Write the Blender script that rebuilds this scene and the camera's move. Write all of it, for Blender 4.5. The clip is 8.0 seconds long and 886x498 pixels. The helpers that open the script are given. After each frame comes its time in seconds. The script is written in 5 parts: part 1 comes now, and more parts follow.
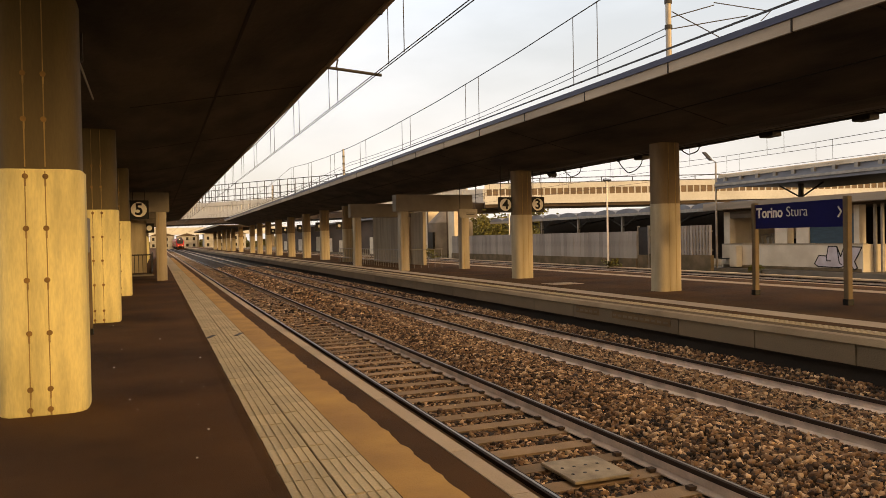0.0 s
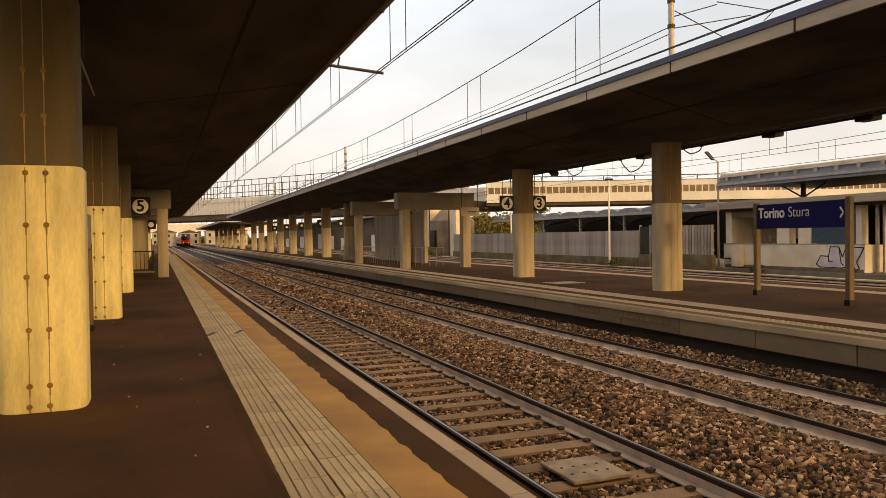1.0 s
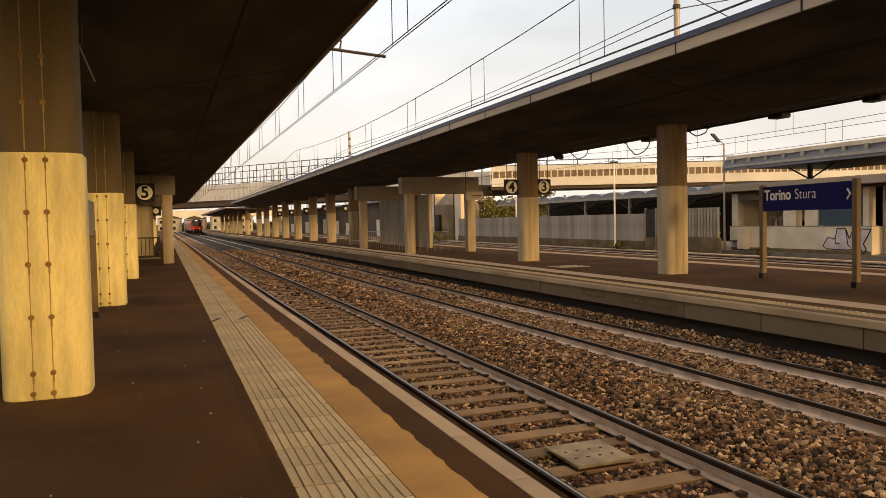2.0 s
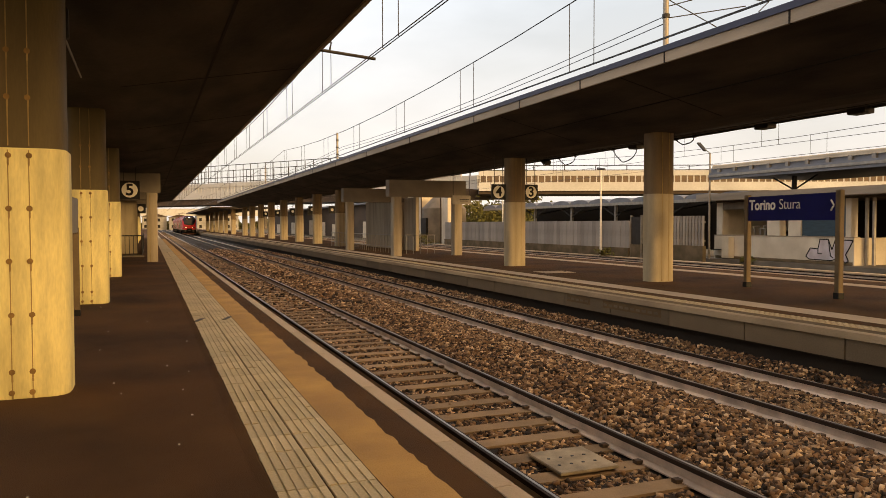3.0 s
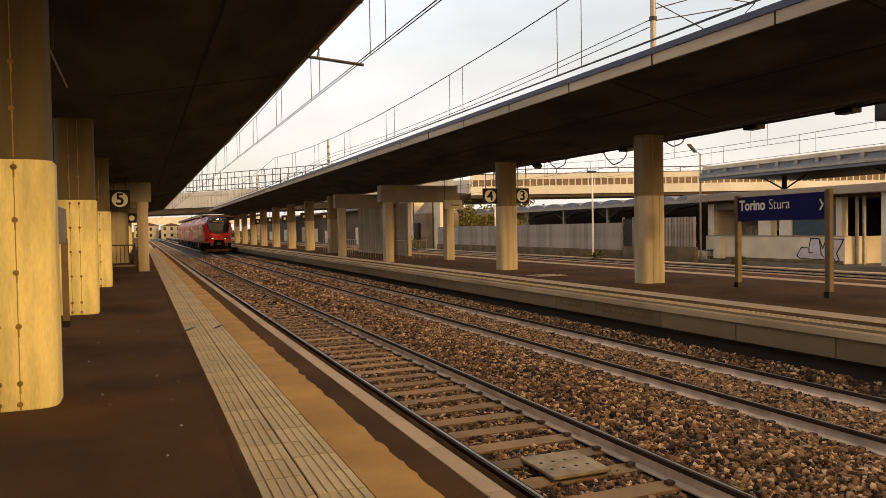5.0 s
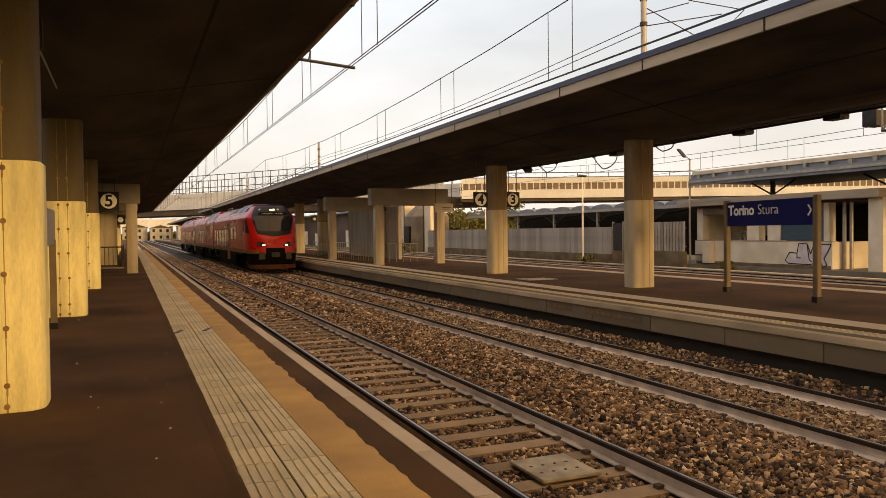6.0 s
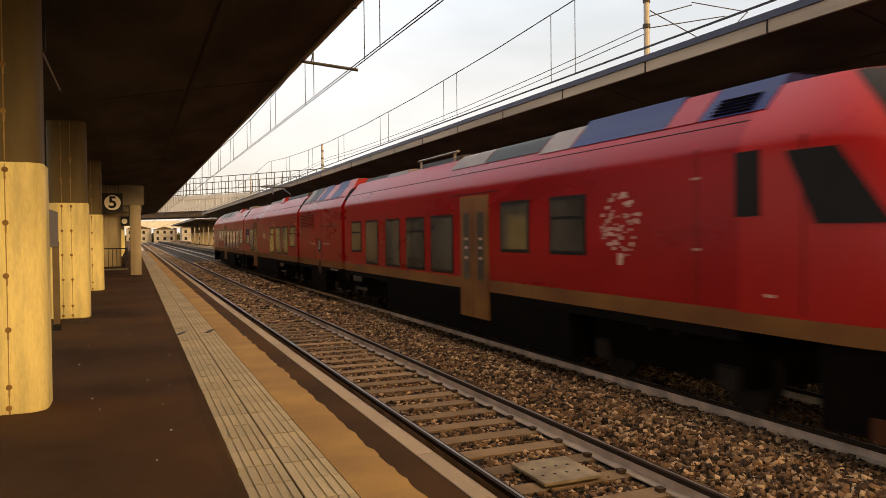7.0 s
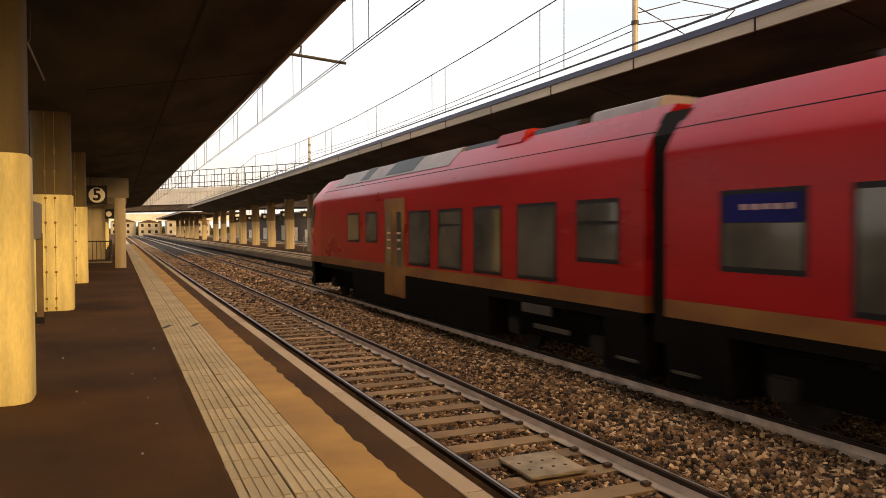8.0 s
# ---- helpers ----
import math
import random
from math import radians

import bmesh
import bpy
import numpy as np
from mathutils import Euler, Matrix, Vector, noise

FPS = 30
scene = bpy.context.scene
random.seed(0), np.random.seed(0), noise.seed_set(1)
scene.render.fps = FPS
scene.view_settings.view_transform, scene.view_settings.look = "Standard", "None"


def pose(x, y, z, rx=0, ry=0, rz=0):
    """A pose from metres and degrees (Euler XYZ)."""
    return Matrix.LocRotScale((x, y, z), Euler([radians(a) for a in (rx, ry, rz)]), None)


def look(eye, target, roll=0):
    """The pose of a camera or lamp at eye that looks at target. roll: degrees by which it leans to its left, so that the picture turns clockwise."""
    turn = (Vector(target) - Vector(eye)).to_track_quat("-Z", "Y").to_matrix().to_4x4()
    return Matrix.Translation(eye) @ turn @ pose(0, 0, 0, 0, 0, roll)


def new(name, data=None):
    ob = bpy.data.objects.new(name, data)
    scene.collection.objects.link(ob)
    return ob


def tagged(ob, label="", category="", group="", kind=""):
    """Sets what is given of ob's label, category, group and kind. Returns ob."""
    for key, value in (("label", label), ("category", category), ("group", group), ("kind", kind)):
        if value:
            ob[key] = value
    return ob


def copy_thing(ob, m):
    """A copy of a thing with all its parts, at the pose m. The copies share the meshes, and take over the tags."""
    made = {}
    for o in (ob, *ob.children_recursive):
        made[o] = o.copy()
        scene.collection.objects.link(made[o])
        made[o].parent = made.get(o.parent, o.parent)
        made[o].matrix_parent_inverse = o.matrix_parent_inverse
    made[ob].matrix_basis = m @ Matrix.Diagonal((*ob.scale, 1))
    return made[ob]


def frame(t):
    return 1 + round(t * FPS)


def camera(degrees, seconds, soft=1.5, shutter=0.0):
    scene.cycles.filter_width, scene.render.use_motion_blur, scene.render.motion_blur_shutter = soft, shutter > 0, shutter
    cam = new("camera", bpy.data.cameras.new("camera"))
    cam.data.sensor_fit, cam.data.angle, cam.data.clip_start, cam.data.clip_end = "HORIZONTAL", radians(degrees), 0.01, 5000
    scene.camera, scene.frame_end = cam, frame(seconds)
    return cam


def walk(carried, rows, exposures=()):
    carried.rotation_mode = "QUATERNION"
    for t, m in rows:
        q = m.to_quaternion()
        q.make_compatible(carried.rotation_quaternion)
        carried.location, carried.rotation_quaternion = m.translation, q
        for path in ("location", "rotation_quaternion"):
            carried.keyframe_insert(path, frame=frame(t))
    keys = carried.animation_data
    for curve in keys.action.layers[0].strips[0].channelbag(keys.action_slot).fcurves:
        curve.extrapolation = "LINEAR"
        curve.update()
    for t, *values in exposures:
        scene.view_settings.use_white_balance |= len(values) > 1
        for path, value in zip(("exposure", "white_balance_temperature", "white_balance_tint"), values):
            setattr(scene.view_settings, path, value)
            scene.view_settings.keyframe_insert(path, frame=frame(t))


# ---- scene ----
cam = camera(61.42, 8.0, soft=0.75, shutter=0.1)
CAMERA_ROWS = [
    (0.0, pose(-0.090, -0.072, 1.573, 89.190, 1.124, -21.024)),
    (0.5, pose(-0.066, -0.050, 1.581, 89.094, 0.587, -21.589)),
    (1.0, pose(-0.072, -0.064, 1.580, 89.047, 0.811, -20.892)),
    (1.5, pose(-0.046, -0.054, 1.576, 88.714, 1.242, -20.531)),
    (1.7, pose(-0.026, -0.032, 1.578, 88.284, 1.223, -20.408)),
    (2.8, pose(-0.043, -0.029, 1.589, 87.630, 0.835, -21.249)),
    (3.0, pose(-0.031, -0.010, 1.591, 88.091, 0.107, -21.528)),
    (3.5, pose(-0.016, -0.005, 1.599, 88.475, 0.883, -22.013)),
    (4.0, pose(0.000, 0.000, 1.587, 88.706, 1.101, -21.872)),
    (4.5, pose(0.014, -0.013, 1.595, 88.410, 1.056, -21.927)),
    (6.0, pose(0.005, -0.013, 1.594, 88.700, 0.668, -22.814)),
    (6.5, pose(0.000, -0.004, 1.588, 88.823, 0.714, -23.299)),
    (7.0, pose(0.024, -0.020, 1.598, 88.842, 0.600, -22.546)),
    (7.5, pose(0.008, -0.000, 1.585, 88.433, 0.207, -23.373)),
    (8.0, pose(0.012, -0.004, 1.588, 88.471, 0.196, -23.565)),
]
walk(cam, CAMERA_ROWS, exposures=[(0.0, 0.0, 7950, 11), (6.6, 0.0, 7950, 11), (7.1, 0.08, 7950, 11), (8.0, 0.3, 7950, 11)])

# ---- world, sun ----
SUN_ELEV, SUN_AZ = 10.5, 160.0   # azimuth: degrees clockwise from +Y
world = bpy.data.worlds.new("sky")
scene.world = world
world.use_nodes = True
wn, wl = world.node_tree.nodes, world.node_tree.links
wn.clear()
w_out, w_bg, w_sky = wn.new("ShaderNodeOutputWorld"), wn.new("ShaderNodeBackground"), wn.new("ShaderNodeTexSky")
w_sky.sky_type, w_sky.sun_disc = "NISHITA", False
w_sky.sun_elevation, w_sky.sun_rotation = radians(SUN_ELEV), radians(SUN_AZ)
w_sky.air_density, w_sky.dust_density = 1.2, 2.5
# thin high cloud over the whole sky
w_co, w_no, w_ra, w_mix = wn.new("ShaderNodeTexCoord"), wn.new("ShaderNodeTexNoise"), wn.new("ShaderNodeValToRGB"), wn.new("ShaderNodeMix")
w_map = wn.new("ShaderNodeMapping")
w_map.inputs["Scale"].default_value = (1.0, 1.0, 3.0)
w_no.inputs["Scale"].default_value, w_no.inputs["Detail"].default_value = 2.2, 6
w_ra.color_ramp.elements[0].position, w_ra.color_ramp.elements[1].position = 0.36, 0.62
w_ra.color_ramp.elements[0].color, w_ra.color_ramp.elements[1].color = (0.74, 0.74, 0.74, 1), (1, 1, 1, 1)
w_mix.data_type = "RGBA"
# cloud colour: pale blue-white away from the low sun, warm towards it
az, el = radians(SUN_AZ), radians(SUN_ELEV)
sun_way = Vector((math.sin(az) * math.cos(el), math.cos(az) * math.cos(el), math.sin(el)))
w_dot, w_hi, w_side, w_sep, w_up = wn.new("ShaderNodeVectorMath"), wn.new("ShaderNodeValToRGB"), wn.new("ShaderNodeMix"), wn.new("ShaderNodeSeparateXYZ"), wn.new("ShaderNodeMapRange")
w_dot.operation = "DOT_PRODUCT"
w_dot.inputs[1].default_value = sun_way
w_hi.color_ramp.elements[0].position, w_hi.color_ramp.elements[1].position = 0.05, 0.38
w_hi.color_ramp.elements[0].color, w_hi.color_ramp.elements[1].color = (11.7, 11.9, 12.7, 1), (8.9, 11.1, 14.4, 1)
w_side.data_type = "RGBA"
w_side.inputs["B"].default_value = (27.0, 17.0, 8.0, 1)
w_up.inputs["From Min"].default_value, w_up.inputs["From Max"].default_value = -0.25, 0.95
wl.new(w_co.outputs["Generated"], w_dot.inputs[0])
wl.new(w_co.outputs["Generated"], w_sep.inputs["Vector"])
wl.new(w_sep.outputs["Z"], w_hi.inputs["Fac"])
wl.new(w_dot.outputs["Value"], w_up.inputs["Value"])
wl.new(w_up.outputs["Result"], w_side.inputs["Factor"])
wl.new(w_hi.outputs["Color"], w_side.inputs["A"])
wl.new(w_side.outputs["Result"], w_mix.inputs["B"])
wl.new(w_co.outputs["Generated"], w_map.inputs["Vector"])
wl.new(w_map.outputs["Vector"], w_no.inputs["Vector"])
wl.new(w_no.outputs["Fac"], w_ra.inputs["Fac"])
wl.new(w_ra.outputs["Color"], w_mix.inputs["Factor"])
wl.new(w_sky.outputs["Color"], w_mix.inputs["A"])
wl.new(w_mix.outputs["Result"], w_bg.inputs["Color"])
w_bg.inputs["Strength"].default_value = 0.09
wl.new(w_bg.outputs["Background"], w_out.inputs["Surface"])
sun = new("sun", bpy.data.lights.new("sun", "SUN"))
sun.data.energy, sun.data.angle, sun.data.color = 2.2, radians(12), (1.0, 0.68, 0.34)
sun.matrix_world = look(sun_way * 100, (0, 0, 0))

# ---- materials ----
def mat(name, col, rough=0.7, var=0.25, scale=3.0, bump=0.0, bscale=60.0, metal=0.0, col2=None, fine=0.15, island=False, stretch=(1, 1, 1), spec=0.4, emit=0.0):
    """A surface with stains at one scale, grain at another and a fine relief."""
    m = bpy.data.materials.new(name)
    m.use_nodes = True
    n, l = m.node_tree.nodes, m.node_tree.links
    b = n["Principled BSDF"]
    b.inputs["Metallic"].default_value = metal
    b.inputs["Specular IOR Level"].default_value = spec
    co, mp = n.new("ShaderNodeTexCoord"), n.new("ShaderNodeMapping")
    mp.inputs["Scale"].default_value = stretch
    l.new(co.outputs["Object"], mp.inputs["Vector"])
    big, small = n.new("ShaderNodeTexNoise"), n.new("ShaderNodeTexNoise")
    big.inputs["Scale"].default_value, big.inputs["Detail"].default_value = scale, 5
    small.inputs["Scale"].default_value, small.inputs["Detail"].default_value = bscale, 3
    l.new(mp.outputs["Vector"], big.inputs["Vector"])
    l.new(mp.outputs["Vector"], small.inputs["Vector"])
    ramp = n.new("ShaderNodeValToRGB")
    lo = col2 or tuple(c * (1 - var) for c in col)
    hi = col if col2 else tuple(min(1, c * (1 + var * 0.6)) for c in col)
    ramp.color_ramp.elements[0].position, ramp.color_ramp.elements[1].position = 0.33, 0.66
    ramp.color_ramp.elements[0].color, ramp.color_ramp.elements[1].color = (*lo, 1), (*hi, 1)
    l.new(big.outputs["Fac"], ramp.inputs["Fac"])
    hsv = n.new("ShaderNodeHueSaturation")
    l.new(ramp.outputs["Color"], hsv.inputs["Color"])
    ma = n.new("ShaderNodeMath")
    ma.operation = "MULTIPLY_ADD"
    ma.inputs[1].default_value, ma.inputs[2].default_value = fine * 2, 1 - fine
    l.new(small.outputs["Fac"], ma.inputs[0])
    value = ma.outputs[0]
    if island:
        rnd = n.new("ShaderNodeNewGeometry").outputs["Random Per Island"] if island == "island" else n.new("ShaderNodeObjectInfo").outputs["Random"]
        m2, m3 = n.new("ShaderNodeMath"), n.new("ShaderNodeMath")
        m2.operation, m3.operation = "MULTIPLY_ADD", "MULTIPLY"
        m2.inputs[1].default_value, m2.inputs[2].default_value = var * 2.2, 1 - var * 1.1
        l.new(rnd, m2.inputs[0])
        l.new(m2.outputs[0], m3.inputs[0])
        l.new(value, m3.inputs[1])
        value = m3.outputs[0]
    l.new(value, hsv.inputs["Value"])
    l.new(hsv.outputs["Color"], b.inputs["Base Color"])
    rr = n.new("ShaderNodeMath")
    rr.operation = "MULTIPLY_ADD"
    rr.inputs[1].default_value, rr.inputs[2].default_value = 0.24, rough - 0.12
    l.new(big.outputs["Fac"], rr.inputs[0])
    l.new(rr.outputs[0], b.inputs["Roughness"])
    if bump:
        bp = n.new("ShaderNodeBump")
        bp.inputs["Strength"].default_value, bp.inputs["Distance"].default_value = bump, 0.02
        l.new(small.outputs["Fac"], bp.inputs["Height"])
        l.new(bp.outputs["Normal"], b.inputs["Normal"])
    if emit:
        b.inputs["Emission Color"].default_value = (*col, 1)
        b.inputs["Emission Strength"].default_value = emit
    return m


ASPHALT = mat("asphalt", (0.100, 0.0515, 0.0205), 0.9, 0.45, 0.5, 0.5, 120, fine=0.35, spec=0.15)
TILE = mat("tactile_tile", (0.63, 0.525, 0.34), 0.8, 0.1, 1.6, 0.5, 70, island="object", fine=0.25)
TILE_STUFF = mat("tactile_tile_rows", (0.53, 0.445, 0.30), 0.8, 0.11, 1.1, 0.3, 90, island="island")
ISLAND_TILE = mat("worn_island_tile", (0.44, 0.34, 0.20), 0.85, 0.3, 1.0, 0.4, 60, stretch=(1, 0.5, 1))
YELLOW_LINE = mat("yellow_paint", (0.62, 0.375, 0.12), 0.8, 0.25, 1.2, 0.4, 110, col2=(0.42, 0.245, 0.08))
COPING = mat("grimy_coping", (0.36, 0.285, 0.19), 0.85, 0.3, 1.2, 0.3, 60, stretch=(1, 0.5, 1))
KERB = mat("kerb_stone", (0.52, 0.41, 0.29), 0.8, 0.1, 1.5, 0.3, 80, island="object")
CONCRETE = mat("concrete", (0.17, 0.15, 0.125), 0.85, 0.3, 0.8, 0.3, 40)
CONCRETE_PANEL = mat("concrete_panel", (0.14, 0.108, 0.07), 0.85, 0.14, 0.9, 0.3, 40, island="object")
# dark blotchy concrete; on decks and ceilings its tone stands for their shade
CONCRETE_DARK = mat("shaded_stained_concrete", (0.075, 0.056, 0.043), 0.9, 0.35, 0.35, 0.3, 30, stretch=(1, 0.4, 1))
# stained concrete; the shade under the roof is put into this near-black colour
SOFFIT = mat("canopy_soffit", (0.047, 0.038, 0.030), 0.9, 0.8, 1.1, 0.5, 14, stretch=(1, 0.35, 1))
FASCIA = mat("canopy_fascia", (0.32, 0.275, 0.22), 0.75, 0.25, 0.7, 0.2, 40, stretch=(1, 0.4, 3))
FLASHING = mat("roof_flashing", (0.045, 0.05, 0.085), 0.5, 0.2, 1.0, metal=0.3)
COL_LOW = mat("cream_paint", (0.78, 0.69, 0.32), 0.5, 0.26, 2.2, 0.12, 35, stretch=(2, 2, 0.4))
# duller second paint, darkened further to carry the shadow below the canopy
COL_HIGH = mat("shaded_upper_paint", (0.122, 0.09, 0.036), 0.65, 0.3, 1.5, 0.15, 35, stretch=(2, 2, 0.4))
SEAM_DARK = mat("dark_joint", (0.012, 0.009, 0.007), 0.9, 0.3, 4)
SEAM = mat("seam_dirt", (0.34, 0.24, 0.10), 0.9, 0.3, 4)
BOLT = mat("rusty_bolt", (0.24, 0.14, 0.045), 0.7, 0.4, 9)
COL_PORTAL = mat("portal_column_paint", (0.36, 0.31, 0.235), 0.7, 0.25, 1.4, 0.2, 35, stretch=(2, 2, 0.3))
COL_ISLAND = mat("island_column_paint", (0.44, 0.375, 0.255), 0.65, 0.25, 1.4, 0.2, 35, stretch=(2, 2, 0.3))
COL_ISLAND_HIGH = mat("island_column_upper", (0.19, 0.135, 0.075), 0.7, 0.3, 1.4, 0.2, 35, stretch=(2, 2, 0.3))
RAIL_SIDE = mat("pale_rail_side", (0.66, 0.56, 0.48), 0.65, 0.3, 3, 0.2, 60, metal=0.2)
RAIL_TOP = mat("polished_rail_head", (0.42, 0.40, 0.38), 0.38, 0.2, 3, metal=0.8, stretch=(6, 0.3, 1))
# dark rust, with the canopy's dark reflection put into the colour
RAIL_HEAD = mat("dark_rail_head", (0.035, 0.022, 0.016), 0.7, 0.3, 3, 0.2, 60, spec=0.2)
SLEEPER = mat("sleeper_concrete", (0.27, 0.19, 0.115), 0.9, 0.3, 2.0, 0.4, 70, island="object")
SLEEPER_STUFF = mat("sleeper_rows", (0.27, 0.19, 0.115), 0.9, 0.3, 2.0, 0.4, 70, island="island")
CLIP = mat("rail_clip", (0.10, 0.07, 0.05), 0.7, 0.3, 6, metal=0.4)
STONE = mat("ballast_stone", (0.26, 0.17, 0.10), 0.9, 0.4, 14, 0.4, 70, island="island")
_n, _l = STONE.node_tree.nodes, STONE.node_tree.links
_geo, _ramp = _n.new("ShaderNodeNewGeometry"), _n.new("ShaderNodeValToRGB")
for _pos, _col in ((0.0, (0.02, 0.014, 0.01)), (0.2, (0.06, 0.036, 0.022)), (0.4, (0.13, 0.075, 0.042)), (0.6, (0.25, 0.145, 0.075)), (0.8, (0.16, 0.105, 0.065)), (0.95, (0.52, 0.38, 0.24))):
    _e = _ramp.color_ramp.elements.new(_pos)
    _e.color = (*_col, 1)
_ramp.color_ramp.elements[-1].color = (0.30, 0.21, 0.13, 1)
_l.new(_geo.outputs["Random Per Island"], _ramp.inputs["Fac"])
for _node in _n:
    if _node.type == "HUE_SAT":
        _l.new(_ramp.outputs["Color"], _node.inputs["Color"])
DUSTY_STONE = mat("dusty_ballast_stone", (0.34, 0.24, 0.145), 0.9, 0.4, 14, 0.4, 70, island="island")
# brown bed coloured nearly black for the shadows in the gaps between stones
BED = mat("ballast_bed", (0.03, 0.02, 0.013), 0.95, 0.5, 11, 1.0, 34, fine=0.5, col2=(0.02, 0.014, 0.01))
EARTH = mat("earth", (0.12, 0.095, 0.065), 0.95, 0.35, 0.3, 0.6, 5, col2=(0.07, 0.065, 0.035))
GRIME = mat("grimy_brown_paint", (0.13, 0.085, 0.04), 0.85, 0.25, 2, 0.2, 60)
# concrete coloured nearly black to hold the shade in recesses and under roofs
SHADE_WALL = mat("shade_dark_concrete", (0.022, 0.017, 0.013), 0.9, 0.3, 1.2, 0.3, 30)
BLACK = mat("black_enamel", (0.009, 0.009, 0.010), 0.45, 0.2, 3, spec=0.2)
WHITE = mat("white_enamel", (0.86, 0.83, 0.76), 0.45, 0.06, 3)
NAVY = mat("navy_enamel", (0.006, 0.007, 0.085), 0.5, 0.12, 2, spec=0.12)
GALV = mat("galvanised_steel", (0.33, 0.31, 0.28), 0.5, 0.2, 4, metal=0.6)
STEEL_DARK = mat("dark_steel", (0.045, 0.042, 0.04), 0.55, 0.25, 4, metal=0.5)
POST_BROWN = mat("weathered_post", (0.15, 0.105, 0.055), 0.6, 0.25, 3, 0.1, 40)
WIRE = mat("copper_wire", (0.055, 0.055, 0.06), 0.5, 0.2, 4, metal=0.6)
PLASTER = mat("white_plaster", (0.66, 0.61, 0.51), 0.85, 0.2, 0.8, 0.15, 30, col2=(0.50, 0.45, 0.36))
GREY_FENCE = mat("grey_fence_panel", (0.30, 0.28, 0.26), 0.8, 0.2, 1.0, 0.15, 30, island="object")
WALL_BASE = mat("mossy_wall_base", (0.17, 0.125, 0.08), 0.95, 0.35, 1.3, 0.5, 20, col2=(0.08, 0.068, 0.036))
ROOF_GREY = mat("sheet_roof", (0.19, 0.205, 0.24), 0.6, 0.2, 1.0, metal=0.3)
VIADUCT = mat("viaduct_concrete", (0.60, 0.63, 0.65), 0.85, 0.2, 0.12, 0.1, 3, col2=(0.46, 0.48, 0.49))
SCREEN_PANEL = mat("brown_noise_screen", (0.16, 0.12, 0.085), 0.8, 0.3, 0.5)
RENDER = mat("pale_render", (0.33, 0.33, 0.32), 0.85, 0.25, 0.5, 0.1, 20)
LEAF = mat("leaf", (0.115, 0.11, 0.028), 0.8, 0.4, 2, island="island")
BARK = mat("bark", (0.09, 0.065, 0.04), 0.9, 0.3, 5, 0.4, 20)
RED = mat("red_coach_paint", (0.34, 0.006, 0.010), 0.3, 0.1, 0.8, 0.0, 30, col2=(0.25, 0.004, 0.008), spec=0.22, stretch=(1, 0.4, 1.5))
# the same coach red, brightened for the light that falls on the front
RED_LIT = mat("red_coach_paint_lit", (0.40, 0.010, 0.010), 0.3, 0.08, 0.8, spec=0.3)
GOLD = mat("ochre_stripe", (0.23, 0.105, 0.02), 0.6, 0.3, 0.7, col2=(0.13, 0.045, 0.013), stretch=(1, 1, 2))
SKIRT = mat("black_underframe", (0.006, 0.005, 0.0045), 0.9, 0.3, 2, spec=0.05)
# tinted glass; grey patches in the colour stand for reflections and see-through views
GLASS_DARK = mat("tinted_glass_with_reflections", (0.10, 0.096, 0.082), 0.08, 0.2, 0.8, spec=0.5, col2=(0.04, 0.039, 0.034))
SCREEN = mat("windscreen_glass", (0.012, 0.014, 0.018), 0.06, 0.1, 0.6, spec=0.35)
ROOF_GEAR = mat("grey_roof_cover", (0.24, 0.22, 0.23), 0.6, 0.25, 1.5)
ROOF_BLUE = mat("blue_roof_cover", (0.010, 0.016, 0.12), 0.45, 0.2, 1.5, spec=0.3)
WHEEL = mat("greasy_steel", (0.022, 0.019, 0.017), 0.7, 0.3, 5, spec=0.15)
GANGWAY = mat("rubber_gangway", (0.007, 0.0065, 0.006), 0.9, 0.2, 5, spec=0.1)
LAMP = mat("headlamp_lens", (1.0, 0.80, 0.48), 0.3, 0.02, 3, emit=5.0)
LENS = mat("unlit_lens", (0.10, 0.075, 0.04), 0.15, 0.2, 4, spec=0.6)
AMBER = mat("amber_led", (0.35, 0.17, 0.06), 0.4, 0.02, 3, emit=0.05)
PAD = mat("buffer_grey", (0.05, 0.042, 0.032), 0.7, 0.3, 4)
PLOUGH = mat("dusty_guard", (0.085, 0.036, 0.02), 0.85, 0.3, 3, spec=0.15)
DECAL = mat("pale_decal", (0.55, 0.38, 0.34), 0.6, 0.2, 6)
TEAL = mat("teal_plastic", (0.03, 0.20, 0.17), 0.6, 0.2, 3)


# ---- mesh helpers ----
def box(bm, x0, x1, y0, y1, z0, z1):
    v = [bm.verts.new(p) for p in ((x0, y0, z0), (x1, y0, z0), (x1, y1, z0), (x0, y1, z0), (x0, y0, z1), (x1, y0, z1), (x1, y1, z1), (x0, y1, z1))]
    for f in ((3, 2, 1, 0), (4, 5, 6, 7), (0, 1, 5, 4), (1, 2, 6, 5), (2, 3, 7, 6), (3, 0, 4, 7)):
        bm.faces.new([v[i] for i in f])
    return v


def prism(bm, outline, y0, y1):
    """A closed outline of (x, z), counter-clockwise seen from -Y, drawn out along Y."""
    a = [bm.verts.new((x, y0, z)) for x, z in outline]
    b = [bm.verts.new((x, y1, z)) for x, z in outline]
    n = len(a)
    for i in range(n):
        bm.faces.new((a[i], a[(i + 1) % n], b[(i + 1) % n], b[i]))
    bm.faces.new(a[::-1])
    bm.faces.new(b)


